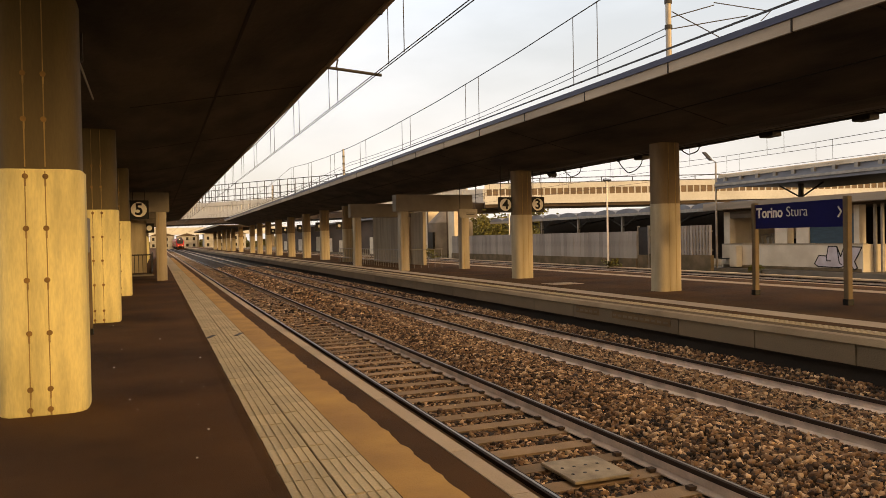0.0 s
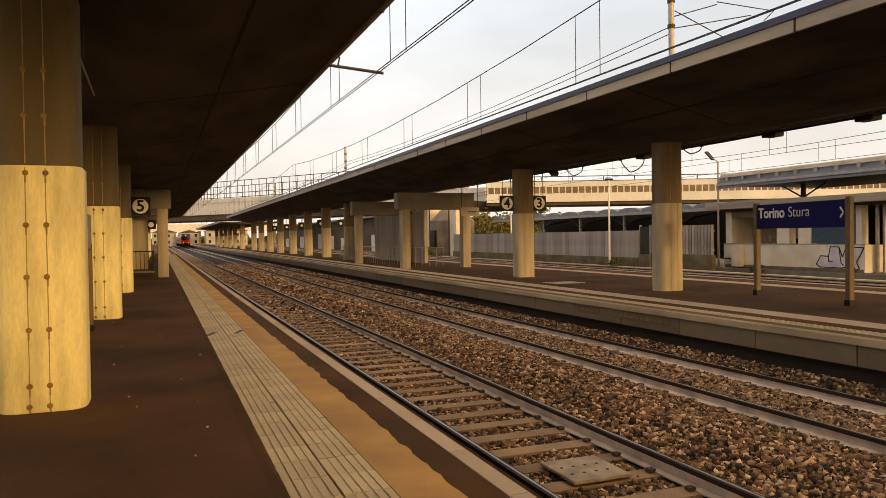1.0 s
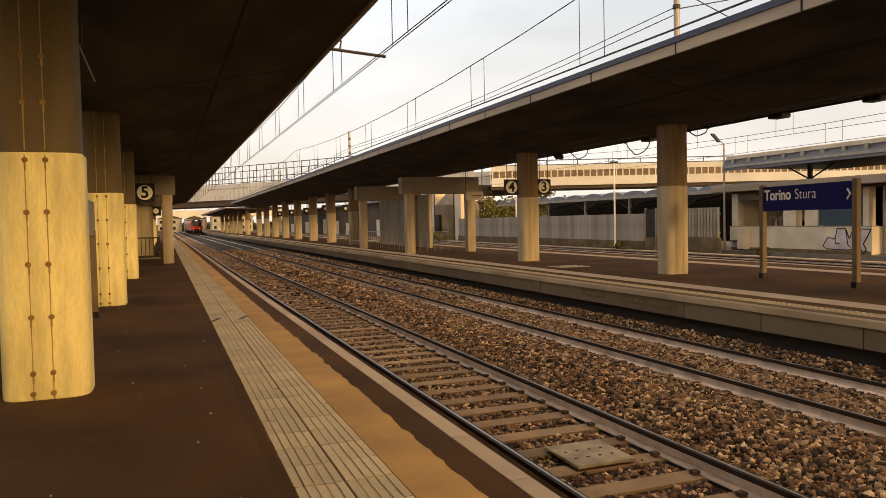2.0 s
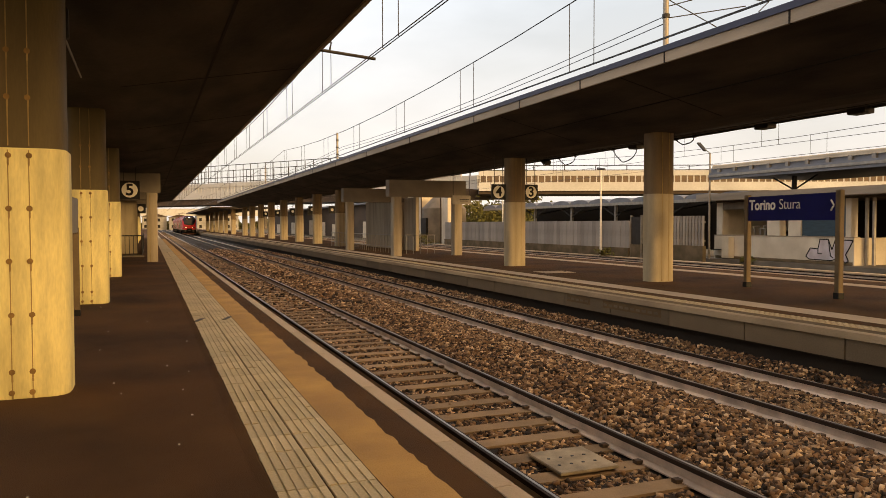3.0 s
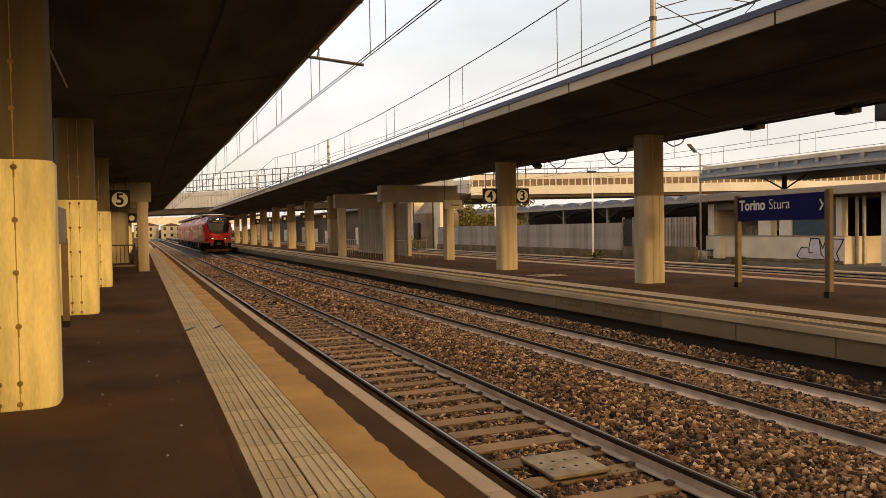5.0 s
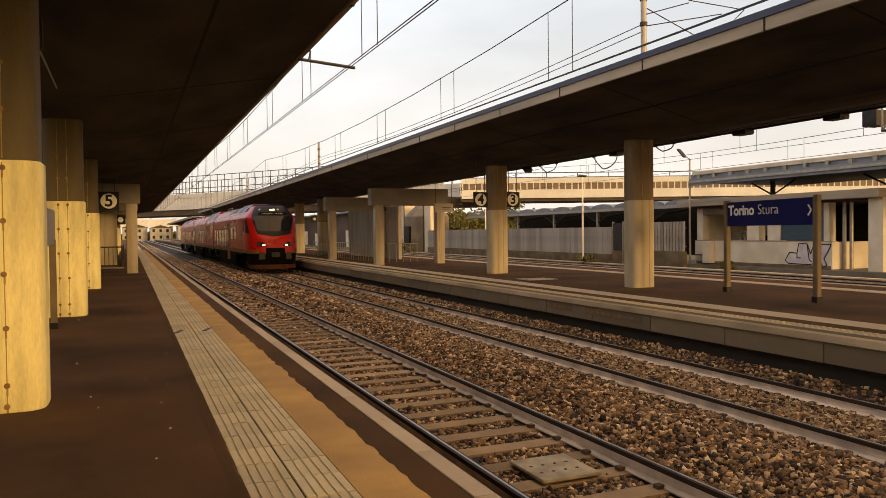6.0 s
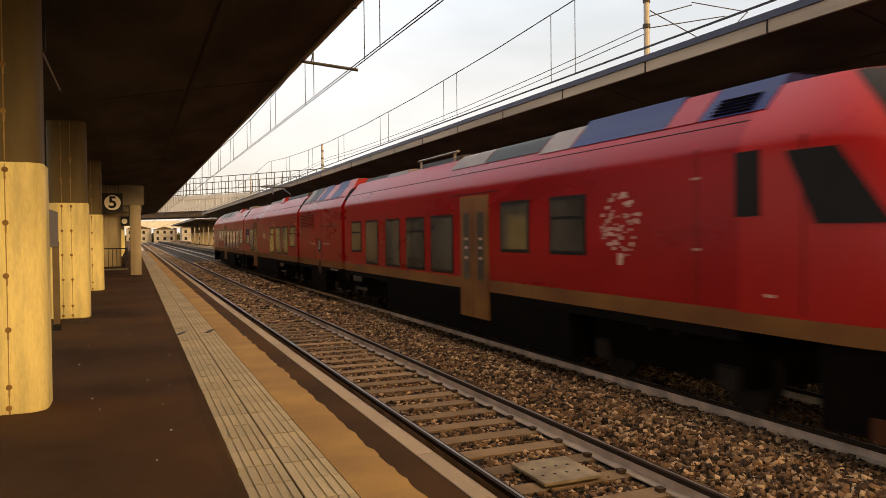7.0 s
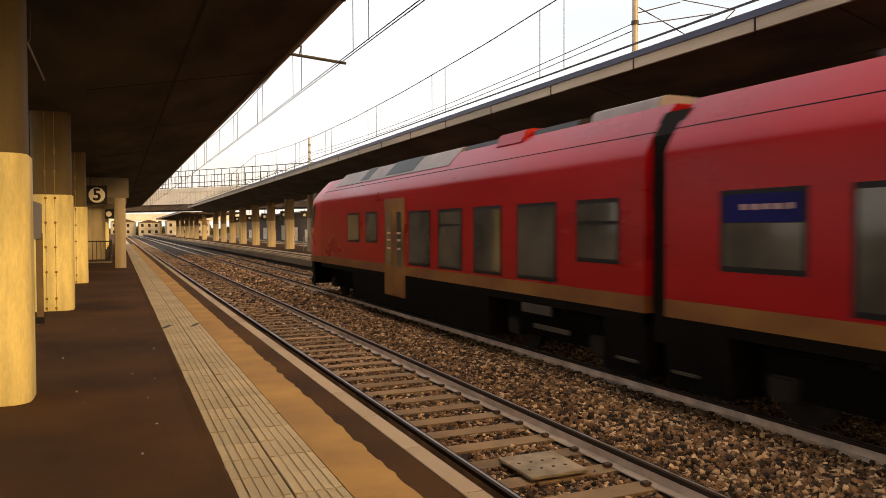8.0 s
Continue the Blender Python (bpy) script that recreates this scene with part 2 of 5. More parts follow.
def pillar(bm, outline, z0, z1):
    """A closed outline of (x, y), counter-clockwise from above, drawn up."""
    a = [bm.verts.new((x, y, z0)) for x, y in outline]
    b = [bm.verts.new((x, y, z1)) for x, y in outline]
    n = len(a)
    for i in range(n):
        bm.faces.new((a[i], a[(i + 1) % n], b[(i + 1) % n], b[i]))
    bm.faces.new(a[::-1])
    bm.faces.new(b)


def rod(bm, p, q, r, sides=8, r2=None):
    p, q = Vector(p), Vector(q)
    d = (q - p).normalized()
    u = d.orthogonal().normalized()
    w = d.cross(u)
    rings = []
    for c, rad in ((p, r), (q, r if r2 is None else r2)):
        rings.append([bm.verts.new(c + rad * (math.cos(a) * u + math.sin(a) * w)) for a in (2 * math.pi * i / sides for i in range(sides))])
    for i in range(sides):
        bm.faces.new((rings[0][i], rings[0][(i + 1) % sides], rings[1][(i + 1) % sides], rings[1][i]))
    bm.faces.new(rings[0][::-1])
    bm.faces.new(rings[1])


def disc(bm, c, r, axis, depth=0.01, sides=24):
    c, axis = Vector(c), Vector(axis).normalized()
    rod(bm, c, c + axis * depth, r, sides)


def rounded(w, d, r, seg=4):
    """The outline of a rounded rectangle about the origin."""
    pts = []
    for cx, cy, a0 in ((w / 2 - r, -d / 2 + r, -90), (w / 2 - r, d / 2 - r, 0), (-w / 2 + r, d / 2 - r, 90), (-w / 2 + r, -d / 2 + r, 180)):
        for i in range(seg + 1):
            a = radians(a0 + 90 * i / seg)
            pts.append((cx + r * math.cos(a), cy + r * math.sin(a)))
    return pts


def finish(name, bm, material, bevel=0.0, smooth=False):
    me = bpy.data.meshes.new(name)
    if bevel:
        bmesh.ops.bevel(bm, geom=bm.edges[:], offset=bevel, segments=2, affect="EDGES", clamp_overlap=True)
    bmesh.ops.recalc_face_normals(bm, faces=bm.faces[:])
    bm.to_mesh(me)
    bm.free()
    me.materials.append(material)
    if smooth:
        me.polygons.foreach_set("use_smooth", [True] * len(me.polygons))
        me.set_sharp_from_angle(angle=radians(40))
    return me


def part(name, bm, material, parent=None, label="", bevel=0.0, smooth=False, at=None, kind=""):
    """One mesh object, under a thing or a part."""
    ob = new(name, bm if isinstance(bm, bpy.types.Mesh) else finish(name, bm, material, bevel, smooth))
    if parent is not None:
        ob.parent = parent
    if at is not None:
        ob.matrix_basis = at if isinstance(at, Matrix) else Matrix.Translation(at)
    tagged(ob, label, kind=kind)
    return ob


def boxes(*dims):
    bm = bmesh.new()
    for d in dims:
        box(bm, *d)
    return bm


def rods(r, *pairs, sides=8):
    bm = bmesh.new()
    for p, q in pairs:
        rod(bm, p, q, r, sides)
    return bm


def thing(name, label, category, at=(0, 0, 0), group="", kind=""):
    ob = new(name)
    ob.empty_display_size = 0.2
    ob.matrix_basis = at if isinstance(at, Matrix) else Matrix.Translation(at)
    return tagged(ob, label, category, group, kind)


def lettering(text, size, material, name="lettering", depth=0.004, weight=0.0):
    """Letters of the built-in font as a mesh, in the XZ plane, facing -Y."""
    cu = bpy.data.curves.new("letters", "FONT")
    cu.body, cu.size, cu.extrude, cu.offset = text, size, depth, weight
    cu.align_x, cu.align_y = "CENTER", "CENTER"
    ob = new("letters", cu)
    me = bpy.data.meshes.new_from_object(ob.evaluated_get(bpy.context.evaluated_depsgraph_get()))
    me.transform(Matrix.Rotation(radians(90), 4, "X"))
    bpy.data.objects.remove(ob)
    me.materials.clear()
    me.materials.append(material)
    me.name = name
    return me


# ---- ground, platforms, tracks ----
Y0, Y1 = -45.0, 330.0
RAIL_Z = -0.55
KERB_X, ISLAND_X, ISLAND_BACK = 2.02, 9.47, 18.45
T1, T2, T3, T4 = 3.663, 7.543, 22.4, 26.6

bm = boxes((-900, 1500, -400, 2500, -1.6, -1.0))
tagged(part("ground", bm, EARTH), "bare brown earth reaching to the horizon", "ground", kind="structure")


def bed_height(x):
    """The ballast's height across the two tracks."""
    h = -0.745
    h += 0.015 / (1 + math.exp(-(x - 6.2) / 0.1)) / (1 + math.exp((x - 8.75) / 0.12))
    h += 0.13 * math.exp(-((x - 5.62) / 0.45) ** 2)
    h += 0.05 * math.exp(-((x - 9.45) / 0.42) ** 2)
    h -= 0.05 * math.exp(-((x - 2.3) / 0.3) ** 2)
    return h


bm = bmesh.new()
xs = [2.0 + 7.6 * i / 48 for i in range(49)]
prev = None
for y in (Y0, 0, 20, 40, 80, 160, Y1):
    row = [bm.verts.new((x, y, bed_height(x))) for x in xs]
    if prev:
        for i in range(48):
            bm.faces.new((prev[i], prev[i + 1], row[i + 1], row[i]))
    prev = row
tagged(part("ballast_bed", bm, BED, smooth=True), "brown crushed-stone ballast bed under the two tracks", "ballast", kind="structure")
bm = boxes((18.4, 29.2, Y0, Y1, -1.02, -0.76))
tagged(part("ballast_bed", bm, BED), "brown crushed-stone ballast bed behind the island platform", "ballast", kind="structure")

# platform by which the camera stands
left_platform = tagged(part("platform", boxes((-5.2, 1.88, Y0, Y1, -1.2, 0.0)), ASPHALT), "dark brown asphalt platform with tactile strip and yellow line", "platform", kind="structure")
bm = bmesh.new()
y, prev, wr = Y0, None, random.Random(8)
while y < 90:
    worn = 1.635 + 0.012 * noise.noise((0, y * 0.6, 3)) + 0.018 * noise.noise((4, y * 2.3, 3)) + 0.02 * noise.noise((4, y * 5.1, 6)) + wr.uniform(-0.016, 0.016)
    row = [bm.verts.new((1.272, y, 0.005)), bm.verts.new((worn, y, 0.005))]
    if prev:
        bm.faces.new((prev[0], prev[1], row[1], row[0]))
    prev, y = row, y + wr.uniform(0.05, 0.16) * (1 if -2 < y < 30 else 6)
part("safety_line", bm, YELLOW_LINE, left_platform, "worn ochre yellow safety line with ragged edge")
part("platform_wall", boxes((1.70, 1.90, Y0, Y1, -1.2, -0.10)), SHADE_WALL, left_platform)

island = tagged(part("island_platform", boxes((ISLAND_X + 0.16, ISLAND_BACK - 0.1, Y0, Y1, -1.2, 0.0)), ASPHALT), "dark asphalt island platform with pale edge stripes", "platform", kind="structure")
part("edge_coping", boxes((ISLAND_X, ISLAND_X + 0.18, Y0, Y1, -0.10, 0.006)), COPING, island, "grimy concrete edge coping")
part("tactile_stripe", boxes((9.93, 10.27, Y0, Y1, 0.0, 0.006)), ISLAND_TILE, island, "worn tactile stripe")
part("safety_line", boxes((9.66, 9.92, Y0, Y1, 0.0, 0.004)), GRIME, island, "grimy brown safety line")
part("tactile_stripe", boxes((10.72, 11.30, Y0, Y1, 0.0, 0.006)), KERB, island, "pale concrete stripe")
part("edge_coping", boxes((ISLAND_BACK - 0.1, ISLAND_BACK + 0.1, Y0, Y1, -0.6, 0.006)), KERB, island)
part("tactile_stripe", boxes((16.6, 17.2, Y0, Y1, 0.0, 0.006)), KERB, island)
# the shadow below the coping is painted as a near-black wall
part("recessed_wall", boxes((ISLAND_X + 0.14, ISLAND_X + 0.3, Y0, Y1, -1.2, -0.4)), SHADE_WALL, island)


def rail_outline(x):
    return [(x - 0.07, -0.17), (x + 0.07, -0.17), (x + 0.07, -0.155), (x + 0.012, -0.135), (x + 0.012, -0.045), (x + 0.034, -0.035), (x + 0.034, -0.004), (x - 0.034, -0.004), (x - 0.034, -0.035), (x - 0.012, -0.045), (x - 0.012, -0.135), (x - 0.07, -0.155)]


def track(x, label):
    tr = thing("railway_track", label, "railway track", (x, 0, RAIL_Z), kind="structure")
    for dx in (-0.7535, 0.7535):
        bm = bmesh.new()
        prism(bm, rail_outline(dx), Y0, Y1)
        r = part("rail", bm, RAIL_SIDE, tr, "pale steel rail with dark head and bright running line")
        part("rail_head", boxes((dx - 0.037, dx + 0.037, Y0, Y1, -0.047, -0.003)), RAIL_HEAD, r, "rusty rail head, dark canopy reflection in its colour")
        part("running_surface", boxes((dx - 0.004, dx + 0.020, Y0, Y1, -0.004, 0.0)), RAIL_TOP, r, "polished running surface")
    return tr


track1 = track(T1, "railway track on concrete sleepers beside the near platform")
track2 = track(T2, "railway track on concrete sleepers beside the island platform")
track3 = track(T3, "railway track behind the island platform")
track4 = track(T4, "railway track before the grey fence")
trough = thing("cable_trough", "pale concrete cable trough beside the fence track", "cable trough", (28.6, 0, -0.76), kind="structure")
lid = finish("trough_lid", boxes((-0.2, 0.2, 0.01, 0.99, 0.15, 0.21)), KERB)
part("duct", boxes((-0.17, 0.17, Y0, 120, 0.0, 0.15)), CONCRETE, trough)
for i in range(60):
    part("trough_lid", lid, KERB, trough, at=(0, 15 + i, 0))
# ---- canopies ----
def canopy(name, xc, zc, left, right, ze, label, y0, y1):
    """A butterfly roof: the soffit rises from the column line zc to both edges ze."""
    t = thing(name, label, "canopy", kind="structure")
    bm = bmesh.new()
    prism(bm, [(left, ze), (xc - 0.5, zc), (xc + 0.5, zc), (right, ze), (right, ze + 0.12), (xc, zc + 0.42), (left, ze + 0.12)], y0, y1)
    part("soffit", bm, SOFFIT, t, "stained concrete soffit, underside shade in its colour")
    for x, s in ((left, -1), (right, 1)):
        bm = boxes((min(x, x + s * 0.06), max(x, x + s * 0.06), y0, y1, ze - 0.04, ze + 0.17))
        part("fascia", bm, FASCIA, t, "pale weathered concrete fascia")
        part("flashing", boxes((min(x - s * 0.12, x + s * 0.09), max(x - s * 0.12, x + s * 0.09), y0, y1, ze + 0.172, ze + 0.29)), FLASHING, t, "dark blue metal flashing")
    y = y0 + 3.1
    bm = bmesh.new()
    while y < min(y1, 120):
        for s, e in ((-1, left), (1, right)):
            x0, x1 = sorted((xc + s * 0.6, e - s * 0.1))
            n = (ze - zc) / (abs(e - xc) - 0.5)
            za, zb = zc + n * (abs(x0 - xc) - 0.5), zc + n * (abs(x1 - xc) - 0.5)
            v = [bm.verts.new(p) for p in ((x0, y, za - 0.006), (x1, y, zb - 0.006), (x1, y + 0.035, zb - 0.006), (x0, y + 0.035, za - 0.006), (x0, y, za + 0.02), (x1, y, zb + 0.02), (x1, y + 0.035, zb + 0.02), (x0, y + 0.035, za + 0.02))]
            for f in ((3, 2, 1, 0), (4, 5, 6, 7), (0, 1, 5, 4), (1, 2, 6, 5), (2, 3, 7, 6), (3, 0, 4, 7)):
                bm.faces.new([v[i] for i in f])
        y += 6.2
    part("soffit_joint", bm, SEAM_DARK, t, "dark soffit joints", kind="stuff")
    bm = bmesh.new()
    for s, e in ((-1, left), (1, right)):
        x = xc + s * (0.5 + 0.48 * (abs(e - xc) - 0.5))
        z = zc + (ze - zc) * 0.48
        box(bm, x - 0.02, x + 0.02, y0, min(y1, 120), z - 0.014, z + 0.02)
    part("soffit_joint", bm, SEAM_DARK, t, "long dark soffit joints", kind="stuff")
    bm = bmesh.new()
    y = y0 + 1.4
    while y < min(y1, 90):
        for x, s in ((left, -1), (right, 1)):
            box(bm, x + s * 0.04 - 0.03, x + s * 0.04 + 0.03, y, y + 0.035, ze - 0.045, ze + 0.171)
        y += 3.1
    part("fascia_joint", bm, SEAM_DARK, t, "dark fascia joints", kind="stuff")
    return t


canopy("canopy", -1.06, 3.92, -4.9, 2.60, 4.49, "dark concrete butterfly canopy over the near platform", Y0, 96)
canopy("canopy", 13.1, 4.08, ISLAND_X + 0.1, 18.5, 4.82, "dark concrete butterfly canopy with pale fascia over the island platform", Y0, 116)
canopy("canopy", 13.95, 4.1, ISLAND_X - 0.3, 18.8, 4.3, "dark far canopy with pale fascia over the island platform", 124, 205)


# ---- columns ----
def near_column(at):
    c = thing("column", "cream painted concrete column with bolted steel seams, darker above", "column", at, "columns of the near platform")
    bm = bmesh.new()
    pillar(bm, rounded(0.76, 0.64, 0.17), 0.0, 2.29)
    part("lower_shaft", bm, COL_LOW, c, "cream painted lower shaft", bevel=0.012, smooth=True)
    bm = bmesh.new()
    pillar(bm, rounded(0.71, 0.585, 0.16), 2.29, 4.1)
    part("upper_shaft", bm, COL_HIGH, c, "ochre upper shaft darkened for canopy shade", smooth=True)
    for x in (-0.095, 0.072):
        part("seam", boxes((x - 0.004, x + 0.004, -0.323, -0.31, 0.03, 2.27)), SEAM, c)
        part("seam", boxes((x - 0.005, x + 0.005, -0.2955, -0.28, 2.31, 3.9)), SEAM, c)
        for i, z in enumerate((0.06, 0.25, 0.77, 1.26, 1.74, 2.22, 2.75, 3.17)):
            low = z < 2.29
            f = -0.32 if low else -0.2925
            bm = bmesh.new()
            disc(bm, (x + 0.004 * (i % 3 - 1), f, z), 0.026, (0, -1, 0), 0.014, 9)
            part("bolt", bm, BOLT, c)
            part("rust_streak", boxes((x - 0.007, x + 0.009, f - 0.004, f + 0.01, z - 0.09, z - 0.02)), SEAM, c)
    return c


c0 = near_column((-1.11, 8.02, 0))
for y in (-9.0, 16.76, 25.05):
    copy_thing(c0, pose(-1.18 - 0.02 * (y > 20), y, 0))
for y in (-18.5, 69.0, 77.8, 86.6):
    copy_thing(c0, pose(-1.2, y, 0))


def island_column(at):
    c = thing("column", "beige painted concrete column, darker above, on the island platform", "column", at, "columns of the island platform")
    bm = bmesh.new()
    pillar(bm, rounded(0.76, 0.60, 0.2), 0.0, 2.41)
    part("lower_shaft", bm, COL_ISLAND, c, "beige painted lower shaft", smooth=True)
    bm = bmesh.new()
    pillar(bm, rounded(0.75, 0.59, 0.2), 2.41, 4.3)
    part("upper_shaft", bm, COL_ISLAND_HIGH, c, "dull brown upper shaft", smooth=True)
    for x in (-0.1, 0.12):
        part("seam", boxes((x - 0.006, x + 0.006, -0.304, -0.29, 0.02, 4.1)), SEAM, c)
    return c


i0 = island_column((13.12, 17.06, 0))
for y in (8.6, 0.0, -8.6, -17.2, 25.45, 53.2, 61.2, 69.2, 77.6, 86.0, 94.4, 102.8, 111.2, 127.0, 140.0, 150.0, 160.0, 172.0, 185.0):
    copy_thing(i0, pose(13.12 if y < 20 else 12.95, y, 0))


def portal(at, spacing, beam0, beam1, label):
    """Two square columns that carry a cross beam."""
    p = thing("portal_frame", label, "portal frame", at, "portal frames round the stairs")
    for x in (0.0, spacing):
        bm = bmesh.new()
        pillar(bm, [(px + x, py) for px, py in rounded(0.44, 0.5, 0.05, 2)], 0.0, 2.95)
        part("column", bm, COL_PORTAL, p, "pale concrete column", smooth=True)
        part("seam", boxes((x - 0.10, x - 0.085, -0.256, -0.245, 0.0, 2.9)), SEAM, p)
    part("beam", boxes((beam0, beam1, -0.3, 0.3, 2.95, 3.78)), CONCRETE, p, "grey concrete cross beam", bevel=0.015)
    return p


p0 = portal((11.4, 35.3, 0), 3.25, -0.45, 3.65, "grey concrete portal frame beside the island stairs")
for y in (44.5,):
    copy_thing(p0, pose(11.4, y, 0))
q0 = portal((0.11, 34.4, 0), -3.0, -3.4, 0.35, "grey concrete portal frame beside the near stairs")
for y in (43.2, 52.0, 60.5):
    copy_thing(q0, pose(0.11, y, 0))


# ---- platform numbers and station name ----
def number_sign(digit, at, size, drop):
    s = thing("platform_number_sign", f"black platform sign, white disc, number {digit}", "sign", at, "platform number signs")
    part("board", boxes((-size / 2, size / 2, -0.03, 0.03, -size / 2, size / 2)), BLACK, s, "black board", bevel=0.006)
    bm = bmesh.new()
    disc(bm, (0, -0.031, 0), size * 0.40, (0, -1, 0), 0.006, 32)
    part("disc", bm, WHITE, s, "white disc")
    d = part("digit", lettering(digit, size * 0.86, BLACK, weight=size * 0.022), BLACK, s, f"black numeral {digit}")
    d.location = (0, -0.043, -0.005)
    for x in (-size * 0.3, size * 0.3):
        part("hanger", rods(0.014, ((x, 0, size / 2), (x, 0, size / 2 + drop))), STEEL_DARK, s)
    return s


number_sign("5", (-0.73, 33.0, 3.0), 0.76, 0.55)
number_sign("4", (12.17, 25.25, 2.79), 0.58, 1.2)
number_sign("3", (13.53, 25.25, 2.80), 0.58, 1.2)
for x, y in ((-1.05, 51.0), (-0.55, 58.5)):
    s = thing("platform_number_sign", "small black platform sign with a white disc far down the platform", "sign", (x, y, 2.75), "platform number signs")
    part("board", boxes((-0.34, 0.34, -0.03, 0.03, -0.34, 0.34)), BLACK, s)
    bm = bmesh.new()
    disc(bm, (0, -0.031, 0), 0.19, (0, -1, 0), 0.006, 20)
    part("disc", bm, WHITE, s, "white disc")
    part("hanger", rods(0.014, ((0, 0, 0.34), (0, 0, 1.25))), STEEL_DARK, s)
for y in (64.4, 73.6, 82.6, 91.6):
    for x in (13.0, 14.75):
        s = thing("platform_number_sign", "black platform sign with a white disc hung by an island column", "sign", (x, y - 0.8, 2.85), "platform number signs")
        part("board", boxes((-0.31, 0.31, -0.03, 0.03, -0.31, 0.31)), BLACK, s)
        bm = bmesh.new()
        disc(bm, (0, -0.031, 0), 0.13, (0, -1, 0), 0.006, 20)
        part("disc", bm, WHITE, s, "white disc")
        part("hanger", rods(0.014, ((0, 0, 0.31), (0, 0, 1.36))), STEEL_DARK, s)

PA, PB = Vector((13.48, 11.52, 0)), Vector((13.93, 14.58, 0))
way = (PB - PA).normalized()
ang = math.degrees(math.atan2(way.y, way.x))
sign = thing("station_sign", "navy blue station name sign between two weathered posts", "station sign", pose(PA.x, PA.y, 0, 0, 0, ang + 180))
span = (PB - PA).length
# in the sign's space the face looks to -Y and the name reads along +X; posts at 0 and -span
for x in (0.0, -span):
    part("post", boxes((x - 0.07, x + 0.07, -0.06, 0.06, 0.12, 2.30)), POST_BROWN, sign, "weathered ochre steel post", bevel=0.012)
    part("post_foot", boxes((x - 0.08, x + 0.08, -0.07, 0.07, 0.0, 0.13)), BLACK, sign, "black post foot")
board = part("board", boxes((-span + 0.07, -0.07, -0.035, 0.035, 1.66, 2.25)), NAVY, sign, "navy blue board")
t = part("station_name", lettering("Torino", 0.345, WHITE, "station_name", weight=0.009), WHITE, board, "white bold lettering reading Torino")
t.location = (-span + 0.61, -0.041, 2.03)
t = part("station_name", lettering("Stura", 0.345, WHITE, "station_name", weight=-0.005), WHITE, board, "white thin lettering reading Stura")
t.location = (-span + 1.585, -0.041, 2.03)
bm = rods(0.02, ((-0.21, -0.04, 2.09), (-0.12, -0.04, 1.98)), ((-0.12, -0.04, 1.98), (-0.21, -0.04, 1.87)), sides=6)
part("arrow", bm, WHITE, board, "white arrow head")

# info board on a post by the near columns
ib = thing("notice_post", "two weathered ochre posts with a grey notice panel beside a column", "notice board", (-1.22, 13.4, 0))
for y in (-0.95, 1.05):
    part("post", boxes((-0.05, 0.05, y - 0.06, y + 0.06, 0.1, 1.55)), POST_BROWN, ib, bevel=0.01)
    part("post_foot", boxes((-0.06, 0.06, y - 0.07, y + 0.07, 0.0, 0.11)), BLACK, ib, "black post foot")
part("panel", boxes((-0.04, 0.04, -1.05, 1.15, 1.45, 2.05)), GALV, ib, "grey metal notice panel", bevel=0.01)


# ---- overhead line ----
def wire_run(x, z, y0, y1, r, name, sag=0.0, span=45.0, first=30.0):
    bm = bmesh.new()
    y, pts = y0, []
    while y <= y1:
        u = ((y - first) % span) / span
        pts.append((x, y, z - sag * 4 * u * (1 - u)))
        y += 5.0
    for p, q in zip(pts, pts[1:]):
        rod(bm, p, q, r, 5)
    return bm


def overhead(x, zc, zm, label, first, step):
    o = thing("overhead_line", label, "overhead line", kind="structure")
    part("contact_wire", wire_run(x - 0.03, zc, Y0, 250, 0.009, "w"), WIRE, o)
    part("contact_wire", wire_run(x + 0.04, zc + 0.01, Y0, 250, 0.009, "w"), WIRE, o)
    part("messenger_wire", wire_run(x, zm, Y0, 250, 0.012, "w", 0.6, 37.0, 8.5), WIRE, o)
    y = first - step * 6
    while y < 150:
        for dy in (0.0, 0.85):
            u = ((y + dy - 8.5) % 37.0) / 37.0
            part("dropper", rods(0.008, ((x, y + dy, zc), (x, y + dy, zm - 0.6 * 4 * u * (1 - u))), sides=5), WIRE, o)
        y += step
    return o


overhead(T1, 4.55, 6.03, "contact wire, messenger and droppers over the near track", 11.25, 4.65)
overhead(T2, 4.50, 6.03, "contact wire, messenger and droppers over the far track", 11.7, 5.4)
overhead(T3, 4.60, 6.0, "contact wire and messenger behind the island platform", 16.5, 5.4)
overhead(T4, 4.60, 6.0, "contact wire and messenger before the fence", 18.0, 5.4)


def mast(at, h, label):
    m = thing("catenary_mast", label, "catenary mast", at, "catenary masts")
    bm = bmesh.new()
    rod(bm, (0, 0, 0), (0, 0, h), 0.065, 12)
    part("post", bm, GALV, m, "slim grey steel post")
    for z in (h * 0.45, h * 0.62, h * 0.8):
        bm = bmesh.new()
        rod(bm, (0, 0, z), (0, 0, z + 0.09), 0.085, 12)
        part("collar", bm, STEEL_DARK, m, "dark clamp")
    return m


m1 = mast((10.9, 13.96, 4.7), 3.4, "slim grey catenary mast rising over the island canopy")
for q in (((0.1, 0, 1.94), (1.43, 0, 1.47)), ((0.1, 0, 1.55), (2.3, 0, 2.04)), ((0.08, 0, 1.81), (1.3, 0, 2.2)), ((1.3, 0, 2.26), (3.0, 0, 2.21)), ((3.0, 0, 2.21), (2.7, 0, 1.95))):
    part("cantilever", rods(0.012, q), STEEL_DARK, m1, "thin stay rod")
mast((10.9, 45.5, 4.75), 2.5, "slim grey catenary mast rising further along the canopy")
mast((10.9, 76.0, 4.75), 2.5, "slim grey catenary mast far along the canopy")
